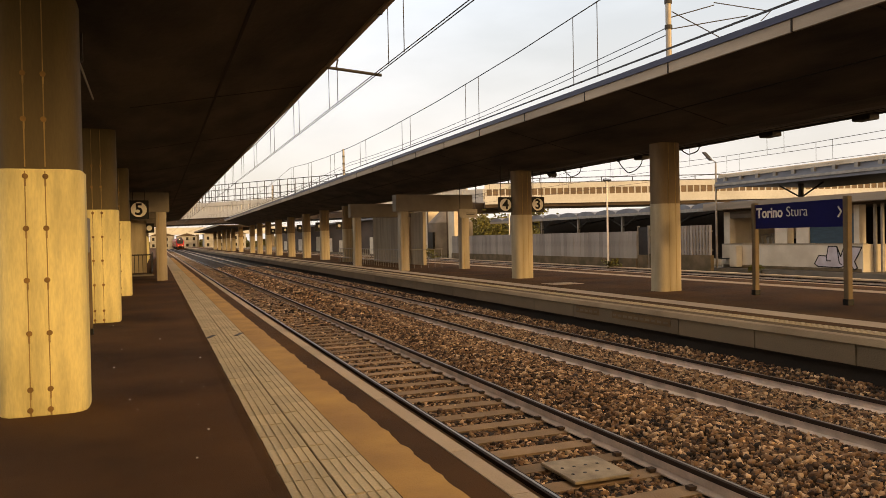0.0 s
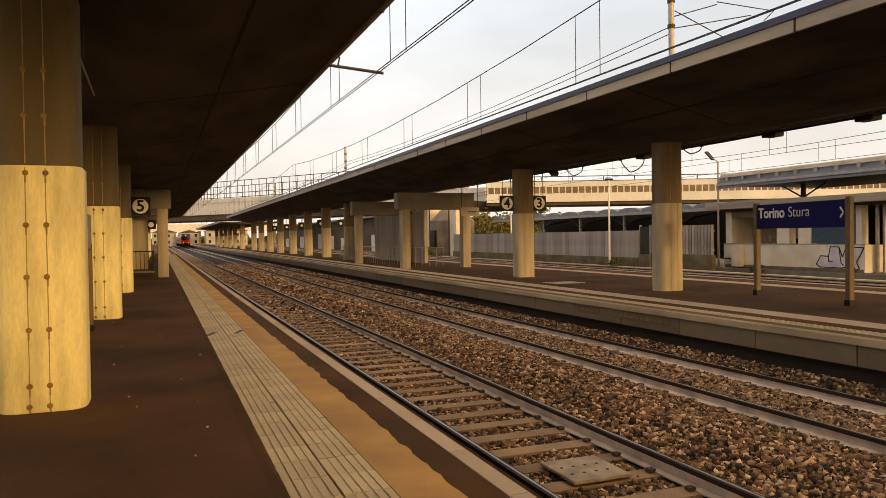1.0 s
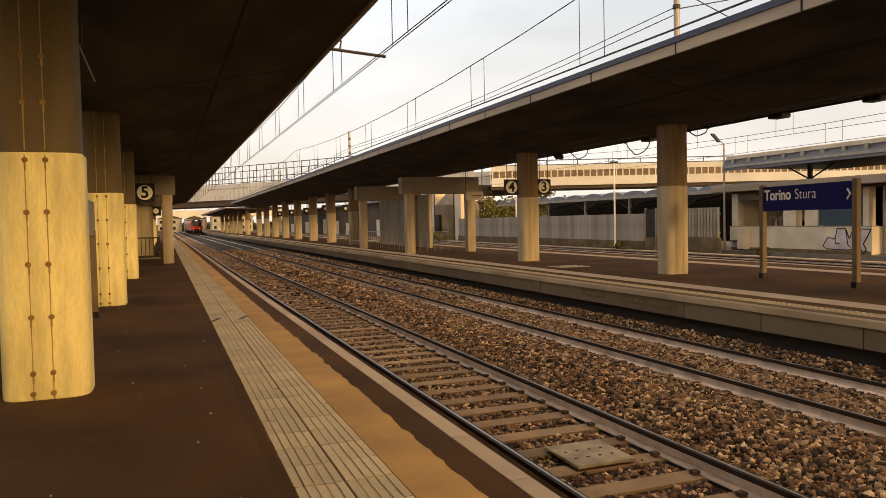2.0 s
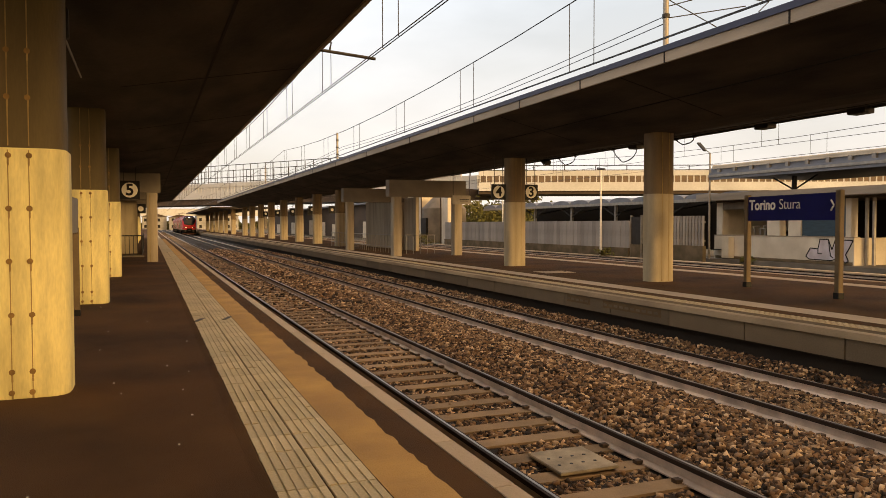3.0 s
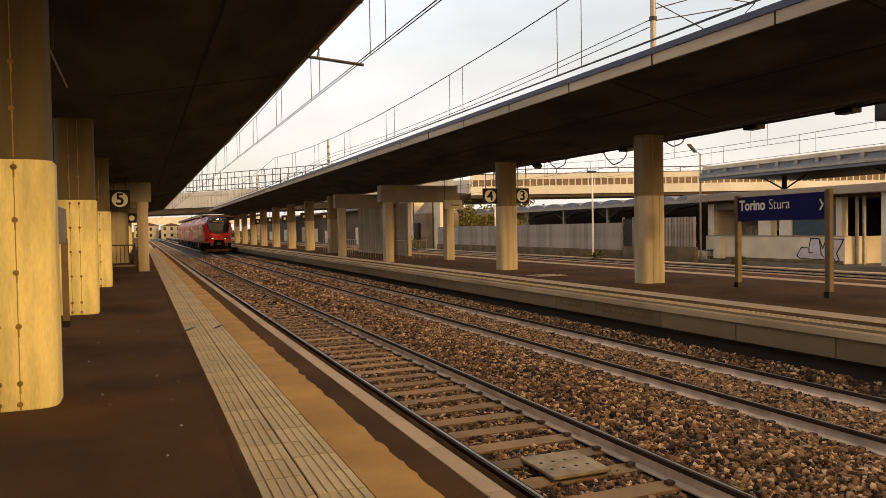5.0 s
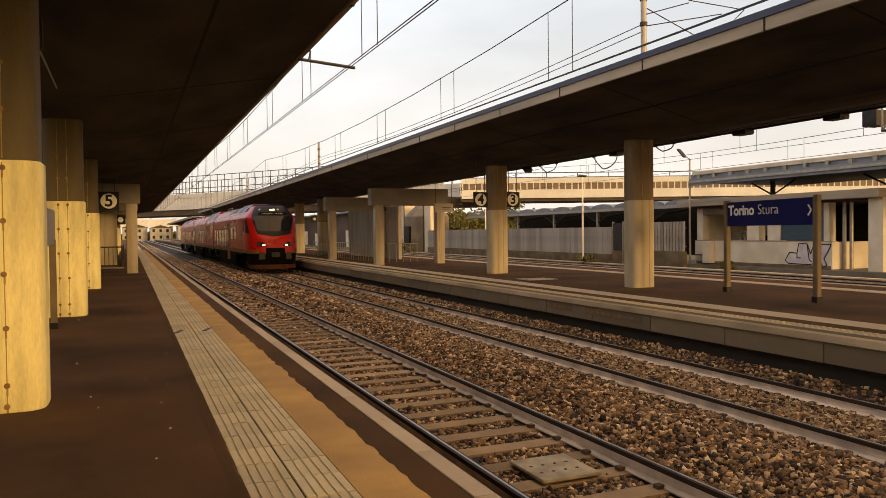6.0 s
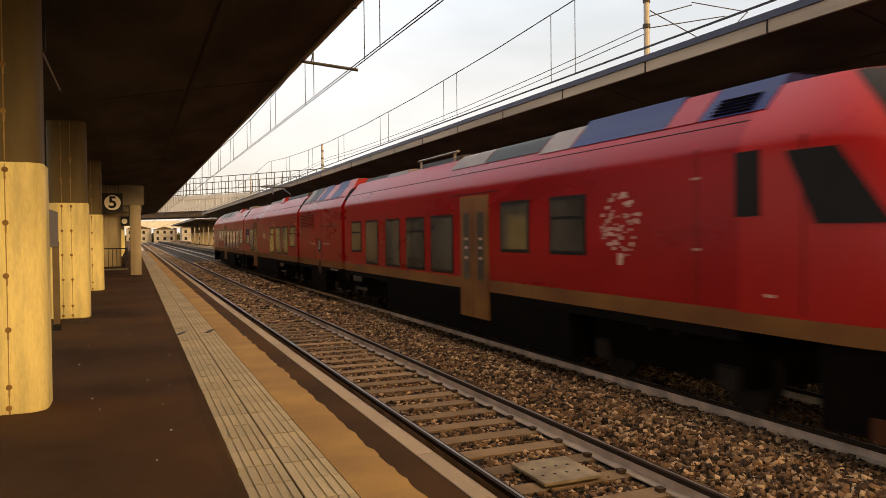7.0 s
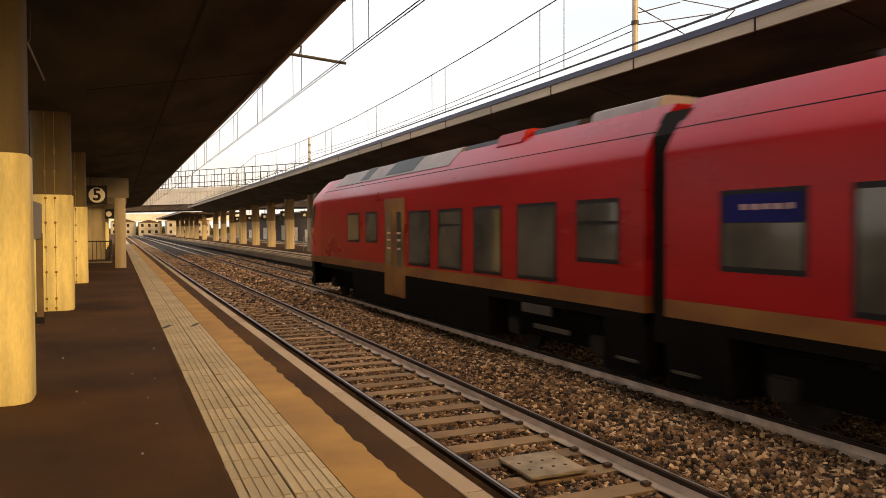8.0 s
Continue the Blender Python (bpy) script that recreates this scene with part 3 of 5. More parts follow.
feeder = thing("feeder_line", "two thin feeder wires between the catenary masts", "overhead line", kind="structure")
for z in (6.28, 6.12):
    part("feeder_wire", wire_run(10.9, z, 14.0, 105.0, 0.011, "w", 0.25, 31.0, 14.0), WIRE, feeder)
arm = thing("registration_arm", "grey registration arm steadying the near contact wire", "catenary arm", (2.86, 13.0, 4.63))
part("tube", rods(0.028, ((-0.35, 0, 0.03), (0.94, 0, -0.07))), STEEL_DARK, arm, "dark grey steel tube")
part("hook", rods(0.014, ((0.1, 0, 0.0), (0.14, 0, 0.16)), ((0.14, 0, 0.16), (0.02, 0, 0.14))), STEEL_DARK, arm)
part("wall_clamp", boxes((-0.42, -0.2, -0.08, 0.08, -0.12, 0.12)), STEEL_DARK, arm)
# ---- background ----
def viaduct(a, b, fenced):
    """A road deck on piers from a to b, seen across the tracks."""
    a, b = Vector(a), Vector(b)
    d = (b - a)
    ln = d.length
    m = Matrix.Translation(a) @ Matrix.Rotation(math.atan2(d.y, d.x), 4, "Z")
    v = thing("road_viaduct", "long beige concrete road viaduct crossing the tracks", "viaduct", m, kind="structure")
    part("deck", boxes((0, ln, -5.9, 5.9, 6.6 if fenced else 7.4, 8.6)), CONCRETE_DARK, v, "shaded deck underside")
    top = 16.2 if fenced else 12.9
    for s in (-1, 1):
        y0, y1 = sorted((s * 6.0, s * 6.4))
        part("edge_beam", boxes((0, ln, y0, y1, 8.0, 9.65)), VIADUCT, v, "beige concrete edge beam")
        part("parapet", boxes((0, ln, y0, y1, 10.9, 11.9)), VIADUCT, v, "beige parapet")
        bm = bmesh.new()
        x = 1.0
        while x < ln:
            box(bm, x, x + 0.22, y0 + 0.05, y1 - 0.05, 9.65, 10.9)
            x += 1.25
        part("parapet_post", bm, VIADUCT, v, "parapet posts", kind="stuff")
        part("noise_screen", boxes((0, ln, y0 + 0.15, y1 - 0.15, 9.65, 10.9)), VIADUCT if fenced else SCREEN_PANEL, v, "recessed brown screen")
        bm = bmesh.new()
        x = 0.5
        while x < ln:
            rod(bm, (x, s * 6.2, 11.9), (x, s * 6.2, top), 0.09, 5)
            x += 6.0 if not fenced else 2.6
        for z in ((top,) if not fenced else (13.2, top)):
            rod(bm, (0, s * 6.2, z), (ln, s * 6.2, z), 0.09, 5)
        part("guard_rail", bm, STEEL_DARK, v, "dark steel guard rail", kind="stuff")
    return v


viaduct((150, 102, 0), (62, 138, 0), False)
viaduct((62, 138, 0), (13, 210, 0), True)
viaduct((13, 210, 0), (-45, 290, 0), True)


def fence_section(at, n, label, gap=0.0):
    f = thing("fence", label, "fence", at, kind="structure")
    part("wall_base", boxes((-0.12, 0.12, 0, n * 0.5, -0.6, 0.45)), WALL_BASE, f, "mossy concrete plinth")
    me = finish("panel", boxes((-0.04, 0.04, 0.0, 0.5 - gap, 0.45, 2.25)), GREY_FENCE)
    for i in range(min(n, 140)):
        part("panel", me, GREY_FENCE, f, at=(0.012 * (i % 2), i * 0.5, 0))
    return f


fence_section((29.6, 41.4, -0.45), 66, "solid grey panel fence on a mossy plinth", 0.02)
f = thing("fence", "open grey vertical slat fence on a mossy plinth", "fence", (29.8, 34.5, -0.45), kind="structure")
part("wall_base", boxes((-0.12, 0.12, 0, 5.7, -0.6, 0.75)), WALL_BASE, f, "mossy concrete plinth")
slat = finish("slat", boxes((-0.04, 0.04, 0.0, 0.15, 0.6, 2.5)), GREY_FENCE)
for i in range(21):
    part("slat", slat, GREY_FENCE, f, at=(0, 0.05 + i * 0.27, 0))
part("rail", boxes((0.04, 0.08, 0, 5.7, 1.0, 1.08)), GALV, f)
part("rail", boxes((0.04, 0.08, 0, 5.7, 2.1, 2.18)), GALV, f)
gate = thing("gate", "dark grey steel gate in the fence", "gate", (29.7, 40.3, -0.45))
part("leaf", boxes((-0.05, 0.05, 0.0, 1.0, 0.7, 2.5)), STEEL_DARK, gate, "dark grey gate leaf")
for y in (-0.05, 1.05):
    part("post", boxes((-0.07, 0.07, y - 0.05, y + 0.05, -0.55, 2.6)), GALV, gate)
part("threshold", boxes((-0.12, 0.12, 0.0, 1.0, -0.55, 0.68)), WALL_BASE, gate)

# ---- station building behind the tracks ----
bld = thing("station_building", "low white plastered station building with open bays and flat slab", "building", (32.3, 27.2, -0.5))
part("low_wall", boxes((0, 0.3, -0.47, 9.3, 0, 1.37)), PLASTER, bld, "stained white parapet wall")
part("low_wall", boxes((0.3, 3.0, -0.47, -0.17, 0, 1.37)), PLASTER, bld, "sunlit side parapet wall")
part("coping", boxes((-0.03, 0.33, -0.5, 9.3, 1.372, 1.42)), FASCIA, bld, "weathered wall coping")
part("floor_slab", boxes((-0.6, 9, -5, 10.4, -0.25, -0.02)), CONCRETE, bld)
for y0, y1 in ((9.0, 9.5), (4.55, 5.45), (3.1, 3.95), (0.0, 0.32)):
    part("pier", boxes((0.34, 0.80, y0, y1, 0, 3.48)), PLASTER, bld, "cream pier")
part("pier", boxes((-0.15, 0.45, -3.3, -2.55, 0, 3.48)), PLASTER, bld, "cream free-standing pier")
part("back_wall", boxes((5.2, 5.4, -5, 10, 0, 3.48)), SHADE_WALL, bld, "shaded back wall")
part("end_wall", boxes((0.8, 5.2, 9.3, 9.5, 0, 3.48)), PLASTER, bld)
part("ceiling", boxes((0.1, 5.2, -5, 9.3, 3.36, 3.47)), CONCRETE_DARK, bld, "shade-dark ceiling under the slab")
part("shutter", boxes((0.42, 0.50, 0.34, 3.08, 1.43, 3.35)), mat("blue_shutter", (0.035, 0.07, 0.10), 0.5, 0.2, 2, stretch=(1, 1, 8)), bld, "blue-grey roller shutter")
part("lintel", boxes((0.36, 0.7, 0.33, 9.0, 2.95, 3.35)), CONCRETE, bld, "grey lintel over the bays")
for y in (-0.55, -0.95):
    part("steel_post", rods(0.09, ((0.75, y, 0), (0.75, y, 3.48))), GALV, bld, "grey steel post")
for y0, y1, z0, z1 in ((8.1, 8.9, 1.6, 2.6), (5.6, 6.1, 1.45, 2.2), (6.4, 6.9, 1.5, 2.3)):
    w = part("window", boxes((5.1, 5.22, y0, y1, z0, z1)), GALV, bld, "small grey-framed window in the back wall")
    part("pane", boxes((5.08, 5.11, y0 + 0.07, y1 - 0.07, z0 + 0.07, z1 - 0.07)), WHITE, w, "pale frosted pane")
for y in (-1.6, -2.3):
    w = part("window", boxes((5.1, 5.22, y - 0.25, y + 0.25, 0.9, 2.5)), GALV, bld, "tall grey-framed door light")
    part("pane", boxes((5.08, 5.11, y - 0.17, y + 0.17, 1.0, 2.4)), GLASS_DARK, w, "dark pane")
part("notice", boxes((2.4, 2.44, -2.9, -1.9, 2.35, 2.55)), GALV, bld, "grey hanging notice")
for y, z, h in ((7.5, 1.4, 1.0), (7.1, 1.4, 0.75), (6.75, 1.4, 1.1), (6.2, 1.4, 0.85)):
    part("rack_frame", rods(0.03, ((1.6, y, 1.0), (1.6, y + 0.25, z + h * 0.5)), ((1.6, y + 0.25, z + h * 0.5), (1.6, y - 0.25, z + h * 0.55)), ((1.6, y - 0.25, z + h * 0.55), (1.6, y - 0.35, 1.0)), sides=6), GALV, bld, "grey frame of a rack behind the parapet")
slab = part("slab_roof", boxes((-0.5, 7.0, -3.3, 10.4, 3.48, 3.90)), FASCIA, bld, "pale flat slab with weathered edge", bevel=0.02)
part("cabinet", boxes((-0.45, -0.02, 7.6, 8.2, 0.05, 1.3)), PLASTER, bld, "white meter cabinet", bevel=0.02)
part("shelf", boxes((-0.5, -0.02, 8.2, 9.0, 0.5, 0.56)), STEEL_DARK, bld, "dark ledge")
part("plinth_strip", boxes((-0.006, 0.0, -0.4, 9.2, 0.0, 0.16)), WALL_BASE, bld, "darker brown strip along the foot of the wall")
# graffito: outlined block letters on the wall, as plain strokes
outline = ((0.0, 0.22), (0.10, 0.60), (0.27, 0.57), (0.31, 1.0), (0.49, 0.99), (0.57, 0.55), (0.64, 0.99), (1.0, 0.97), (0.93, 0.66), (0.85, 0.36), (0.91, 0.09), (0.84, 0.0), (0.78, 0.22), (0.66, 0.15), (0.54, 0.08), (0.08, 0.10))
gy, gz, gw, gh = 2.42, 0.10, -2.84, 1.18
bm = bmesh.new()
rim = [[bm.verts.new((x, gy + gw * u, gz + gh * v)) for u, v in outline] for x in (-0.012, -0.002)]
bm.faces.new(rim[0])
for k in range(len(outline)):
    bm.faces.new((rim[0][k], rim[0][k - 1], rim[1][k - 1], rim[1][k]))
gr = part("graffito", bm, mat("graffito_fill", (0.50, 0.47, 0.52), 0.8, 0.2, 2), bld, "pale lavender sprayed shapes")
strokes = list(zip(outline, outline[1:] + outline[:1])) + [((0.27, 0.57), (0.27, 0.36)), ((0.27, 0.36), (0.36, 0.36)), ((0.49, 0.99), (0.54, 0.28)), ((0.54, 0.28), (0.60, 0.2)), ((0.72, 0.95), (0.80, 0.55))]
for (u0, v0), (u1, v1) in strokes:
    part("stroke", rods(0.026, ((-0.012, gy + gw * u0, gz + gh * v0), (-0.012, gy + gw * u1, gz + gh * v1)), sides=6), BLACK, gr)

upper = thing("platform_roof", "grey steel platform roof with corrugated top on branching posts", "canopy", (31.3, 20.5, 0))
part("roof_edge", boxes((0, 0.15, -6, 15.4, 4.2, 4.62)), ROOF_GREY, upper, "grey steel roof edge", bevel=0.01)
part("gutter", boxes((-0.08, 0.0, -6, 15.4, 4.36, 4.5)), GALV, upper)
part("upper_fascia", boxes((0.16, 0.3, -6, 15.4, 4.56, 4.9)), ROOF_GREY, upper, "blue-grey fascia behind the brackets")
part("ceiling", boxes((0.15, 8.5, -6, 15.4, 4.35, 4.55)), STEEL_DARK, upper, "dark underside")
bm = bmesh.new()
k = 0
y = -6.0
while y < 15.2:
    rod(bm, (0.05, y, 4.94), (8.5, y, 5.3), 0.12, 8)
    y += 0.17
part("corrugated_sheet", bm, PLASTER, upper, "pale corrugated sheet", kind="stuff")
for i in range(17):
    part("bracket", boxes((0.0, 0.14, -5.8 + 1.27 * i, -5.6 + 1.27 * i, 4.62, 4.86)), GALV, upper)
for y in (-2.0, 5.0, 12.5):
    part("post", boxes((3.6, 3.8, y - 0.1, y + 0.1, 3.45, 4.36)), STEEL_DARK, upper, "dark steel post")
    part("strut", rods(0.05, ((3.7, y, 3.55), (3.7, y - 1.6, 4.35)), ((3.7, y, 3.55), (3.7, y + 1.6, 4.35))), STEEL_DARK, upper, "branching struts")

# vaulted roofs behind the fence
vault = thing("vaulted_canopy", "row of grey barrel-vaulted roof shells on trussed posts", "canopy", (36.0, 37.5, -0.5))
me_bm = bmesh.new()
pts = [(1.55 * math.cos(a), 0.38 * math.sin(a)) for a in (math.pi * i / 12 for i in range(13))]
for k0, k1 in zip(pts, pts[1:]):
    f = [me_bm.verts.new(p) for p in ((0, k0[0], k0[1]), (6, k0[0], k0[1]), (6, k1[0], k1[1]), (0, k1[0], k1[1]))]
    me_bm.faces.new(f)
for f0, f1 in zip(pts, pts[1:]):
    me_bm.faces.new([me_bm.verts.new(p) for p in ((0.02, f0[0], f0[1]), (0.02, f1[0], f1[1]), (0.02, 0, 0))])
vm = finish("shell", me_bm, ROOF_GREY)
for i in range(13):
    part("shell", vm, ROOF_GREY, vault, at=(0, 1.6 + 3.15 * i, 3.85))
part("edge_beam", boxes((-0.05, 0.12, 0, 41, 3.62, 3.84)), GALV, vault, "steel edge beam")
for i in range(6):
    y = 1.5 + 7.0 * i
    part("post", boxes((0.4, 0.6, y - 0.1, y + 0.1, 0, 3.7)), GALV, vault, "steel post")
    part("truss", rods(0.06, ((0.5, y, 2.7), (0.5, y + 2.2, 3.65)), ((0.5, y, 2.7), (0.5, y - 2.2, 3.65)), ((0.5, y, 3.0), (4.5, y, 3.7))), STEEL_DARK, vault, "dark truss struts")
part("back_wall", boxes((6.5, 6.8, -2, 41, 0.0, 4.3)), SHADE_WALL, vault, "shaded wall under the roofs")


def lamp_post(at, h, head, label):
    l = thing("street_lamp", label, "street lamp", at)
    bm = bmesh.new()
    rod(bm, (0, 0, 0), (0, 0, h), 0.075, 10, 0.05)
    part("pole", bm, WHITE if head != "tilt" else GALV, l, "pale steel pole")
    if head == "tilt":
        part("arm", rods(0.03, ((0, 0, h), (-0.1, 0.35, h + 0.25))), GALV, l)
        hd = part("lamp_head", boxes((-0.13, 0.13, -0.4, 0.4, -0.05, 0.05)), STEEL_DARK, l, "dark tilted lamp head", bevel=0.015)
        hd.matrix_basis = pose(-0.1, 0.6, h + 0.42, 42, 0, 0)
    else:
        part("lamp_head", rods(0.06, ((0, -0.45, h + 0.05), (0, 0.45, h + 0.12))), STEEL_DARK, l, "small dark lamp head")
    return l


lamp_post((28.73, 43.5, -0.55), 5.8, "bar", "slim pale lamp post in front of the grey fence")
lamp_post((33.3, 68.0, -0.55), 4.6, "bar", "slim pale lamp post further along the fence")
lamp_post((31.5, 36.05, -0.55), 6.4, "tilt", "grey lamp post with a tilted head beside the station building")

# houses behind the island stairs
hs = thing("utility_building", "pale plastered utility building with a round concrete tower", "building", (30.0, 76.0, -0.6))
part("wall", boxes((0.5, 1.6, 0, 1.8, 0, 5.6)), PLASTER, hs, "pale plaster wall")
part("wall", boxes((0.5, 4, 8.5, 15.5, 0, 6.2)), PLASTER, hs, "pale pinkish plaster wall")
bm = bmesh.new()
rod(bm, (2.2, 5.4, 0), (2.2, 5.4, 4.0), 2.6, 28)
rod(bm, (2.2, 5.4, 4.0), (2.2, 5.4, 5.4), 2.6, 28, 1.2)
part("tower", bm, CONCRETE, hs, "grey concrete tower with conical top", smooth=True)
part("doorway", boxes((-0.47, -0.2, 4.3, 5.9, 0.9, 2.9)), BLACK, hs, "dark doorway")
for y in (1.9, 8.2):
    part("downpipe", rods(0.07, ((0.4, y, 0), (0.4, y, 5.5))), CONCRETE_DARK, hs)

# stairwell on the island platform
st = thing("stair_enclosure", "grey concrete stairwell walls with a railing on the island platform", "stairwell", (13.2, 38.0, 0))
part("wall", boxes((1.6, 1.8, 4, 15, 0.0, 3.2)), COL_PORTAL, st, "grey concrete side wall")
for x, y0, y1 in ((-0.75, 0.0, 16.0),):
    for z in (0.35, 1.0):
        part("handrail", rods(0.022, ((x, y0, z), (x, y1, z))), GALV, st)
    n = 32
    for i in range(n + 1):
        y = y0 + (y1 - y0) * i / n
        part("baluster", rods(0.014, ((x, y, 0), (x, y, 1.0)), sides=6), GALV, st)
for i in range(6):
    part("baluster", rods(0.014, ((-0.75 + 0.4 * i, 0, 0), (-0.75 + 0.4 * i, 0, 1.0)), sides=6), GALV, st)
part("handrail", rods(0.022, ((-0.75, 0, 1.0), (1.3, 0, 1.0))), GALV, st)

st = thing("stair_railing", "dark steel stair railing between the near platform's portal columns", "railing", (-1.5, 39.7, 0))
for z in (0.1, 1.05):
    part("handrail", rods(0.03, ((0, 0, z), (1.15, 0, z)), ((1.15, 0, z), (1.15, 14, z))), STEEL_DARK, st)
for i in range(7):
    part("baluster", rods(0.015, ((0.19 * i, 0, 0.0), (0.19 * i, 0, 1.05)), sides=6), STEEL_DARK, st)
for i in range(29):
    part("baluster", rods(0.015, ((1.15, 0.5 * i, 0.0), (1.15, 0.5 * i, 1.05)), sides=6), STEEL_DARK, st)
part("kerb", boxes((-0.2, 1.25, -0.1, 0.05, 0, 0.08)), CONCRETE, st, "pale stair kerb")
st = thing("stair_enclosure", "pale stairwell wall beyond the near platform's portal", "stairwell", (-2.6, 44.6, 0))
part("wall", boxes((0.7, 2.0, 0, 0.3, 0.0, 2.9)), COL_ISLAND, st, "pale concrete wall")

bn = thing("waste_bin", "teal and grey waste bin by a column of the island platform", "waste bin", (13.4, 63.2, 0))
part("body", boxes((-0.35, 0.35, -0.3, 0.3, 0.05, 1.0)), TEAL, bn, "teal bin body", bevel=0.04)
part("lid", boxes((-0.37, 0.37, -0.32, 0.32, 1.0, 1.12)), GALV, bn, "grey lid", bevel=0.02)

# information sign hung under the island canopy
hg = thing("hanging_sign", "grey direction sign hung below the island canopy", "sign", (13.3, 31.5, 2.7))
part("board", boxes((-0.45, 0.45, -0.04, 0.04, -0.2, 0.2)), GALV, hg, "grey board with worn print", bevel=0.01)
part("print_bar", boxes((-0.1, 0.36, -0.045, -0.038, 0.0, 0.03)), STEEL_DARK, hg)
part("print_bar", boxes((-0.1, 0.30, -0.045, -0.038, -0.07, -0.04)), STEEL_DARK, hg)
for x in (-0.4, 0.4):
    part("hanger", rods(0.015, ((x, 0, 0.2), (x, 0, 1.5))), STEEL_DARK, hg)

# lamps and loudspeakers under the far edge of the island canopy
for y, tilt in ((32.3, 35), (25.0, 0), (18.3, 0), (14.9, 0), (11.8, 0)):
    lm = thing("floodlight", "dark box floodlight under the canopy edge", "floodlight", pose(18.15, y, 4.82, 0, 0, 0), "floodlights under the canopy")
    b = part("housing", boxes((-0.2, 0.2, -0.28, 0.28, -0.24, -0.04)), STEEL_DARK, lm, "dark housing", bevel=0.02)
    b.matrix_basis = pose(0, 0, 0.0, tilt, 0, 0)
    part("bracket", boxes((-0.03, 0.03, -0.03, 0.03, -0.1, 0.3)), STEEL_DARK, lm)
cd = thing("conduit", "grey cable conduit along the canopy edge", "conduit", (18.3, 0, 4.74))
part("pipe", rods(0.03, ((0, -20, 0), (0, 45, 0))), STEEL_DARK, cd)

# slack cables hanging in loops from the canopy's far edge
for y, w, d in ((30.6, 1.5, 0.38), (26.0, 1.7, 0.6), (22.3, 1.0, 0.25)):
    cl = thing("hanging_cable", "slack black cable hanging in a loop under the canopy edge", "cable", (18.32, y, 4.74), "slack cables")
    bm = bmesh.new()
    loop = [(0.06 * math.sin(k), w * (k / 10 - 0.5), -d * math.sin(math.pi * k / 10) ** 0.7) for k in range(11)]
    for p, q in zip(loop, loop[1:]):
        rod(bm, p, q, 0.022, 6)
    part("cable", bm, BLACK, cl)
    part("clamp", boxes((-0.05, 0.05, -w / 2 - 0.05, -w / 2 + 0.05, -0.05, 0.05)), STEEL_DARK, cl)
    part("clamp", boxes((-0.05, 0.05, w / 2 - 0.05, w / 2 + 0.05, -0.05, 0.05)), STEEL_DARK, cl)

# lattice gantry by the far tracks
gt = thing("signal_gantry", "grey steel lattice gantry with dark signal boxes", "gantry", (19.6, 14.6, 0))
bm = bmesh.new()
for x in (0.0, 0.9):
    for z in (4.3, 5.4):
        rod(bm, (x, 0, z), (x, -8, z), 0.045, 6)
for i in range(8):
    for x in (0.0, 0.9):
        rod(bm, (x, -i, 4.3), (x, -i - 1, 5.4), 0.03, 5)
        rod(bm, (x, -i, 4.3), (x, -i, 5.4), 0.03, 5)
    rod(bm, (0, -i, 4.3), (0.9, -i, 4.3), 0.03, 5)
part("lattice", bm, GALV, gt, "galvanised lattice beam")
part("leg", rods(0.09, ((0.45, -7.5, -0.8), (0.45, -7.5, 4.4))), GALV, gt)
for y, z in ((0.45, 4.75), (0.45, 5.3)):
    part("signal_box", boxes((0.1, 0.6, y - 0.2, y + 0.25, z - 0.25, z + 0.2)), STEEL_DARK, gt, "dark signal box")


# ---- trees and bushes ----
def leaf_crown(name, centre, size, n, parent, seed):
    r = np.random.default_rng(seed)
    blobs = r.normal(0, 0.33, (14, 3)) * np.array(size) * 1.2
    pick = blobs[r.integers(0, 14, n)] + r.normal(0, 0.17, (n, 3)) * np.array(size)
    co, fa = [], []
    for i, p in enumerate(pick):
        e = r.uniform(0.13, 0.28) * (0.5 + size[2] / 6)
        a, b = r.normal(0, 1, 3), r.normal(0, 1, 3)
        a = a / np.linalg.norm(a) * e
        b = b / np.linalg.norm(b) * e
        co += [tuple(p - a), tuple(p + b), tuple(p + a), tuple(p - b)]
        fa.append((4 * i, 4 * i + 1, 4 * i + 2, 4 * i + 3))
    me = bpy.data.meshes.new(name)
    me.from_pydata(co, [], fa)
    me.materials.append(LEAF)
    ob = new(name, me)
    ob.parent = parent
    ob.location = centre
    return tagged(ob, "yellow-green autumn leaves")


def tree(x, y, h, w, seed):
    t = thing("tree", "yellow-green broadleaf tree behind the grey fence", "tree", (x, y, -1.0), "trees behind the fence")
    bm = bmesh.new()
    rod(bm, (0, 0, 0), (0.1, 0.1, h * 0.6), 0.22, 8, 0.1)
    for a in range(5):
        rod(bm, (0.05, 0.05, h * (0.3 + 0.06 * a)), (w * 0.35 * math.cos(a * 1.3), w * 0.35 * math.sin(a * 1.3), h * (0.6 + 0.07 * a)), 0.09, 6, 0.03)
    part("trunk", bm, BARK, t, "brown trunk and limbs")
    leaf_crown("crown", (0, 0, h * 0.66), (w, w, h * 0.55), 3600, t, seed)


for i, (x, y, h, w) in enumerate(((45, 108, 4.8, 5.0), (49, 106, 5.2, 5.5), (53, 108, 4.9, 5.5), (57, 104, 5.2, 5.0), (47, 82, 3.6, 3.8))):
    tree(x, y, h, w, 20 + i)
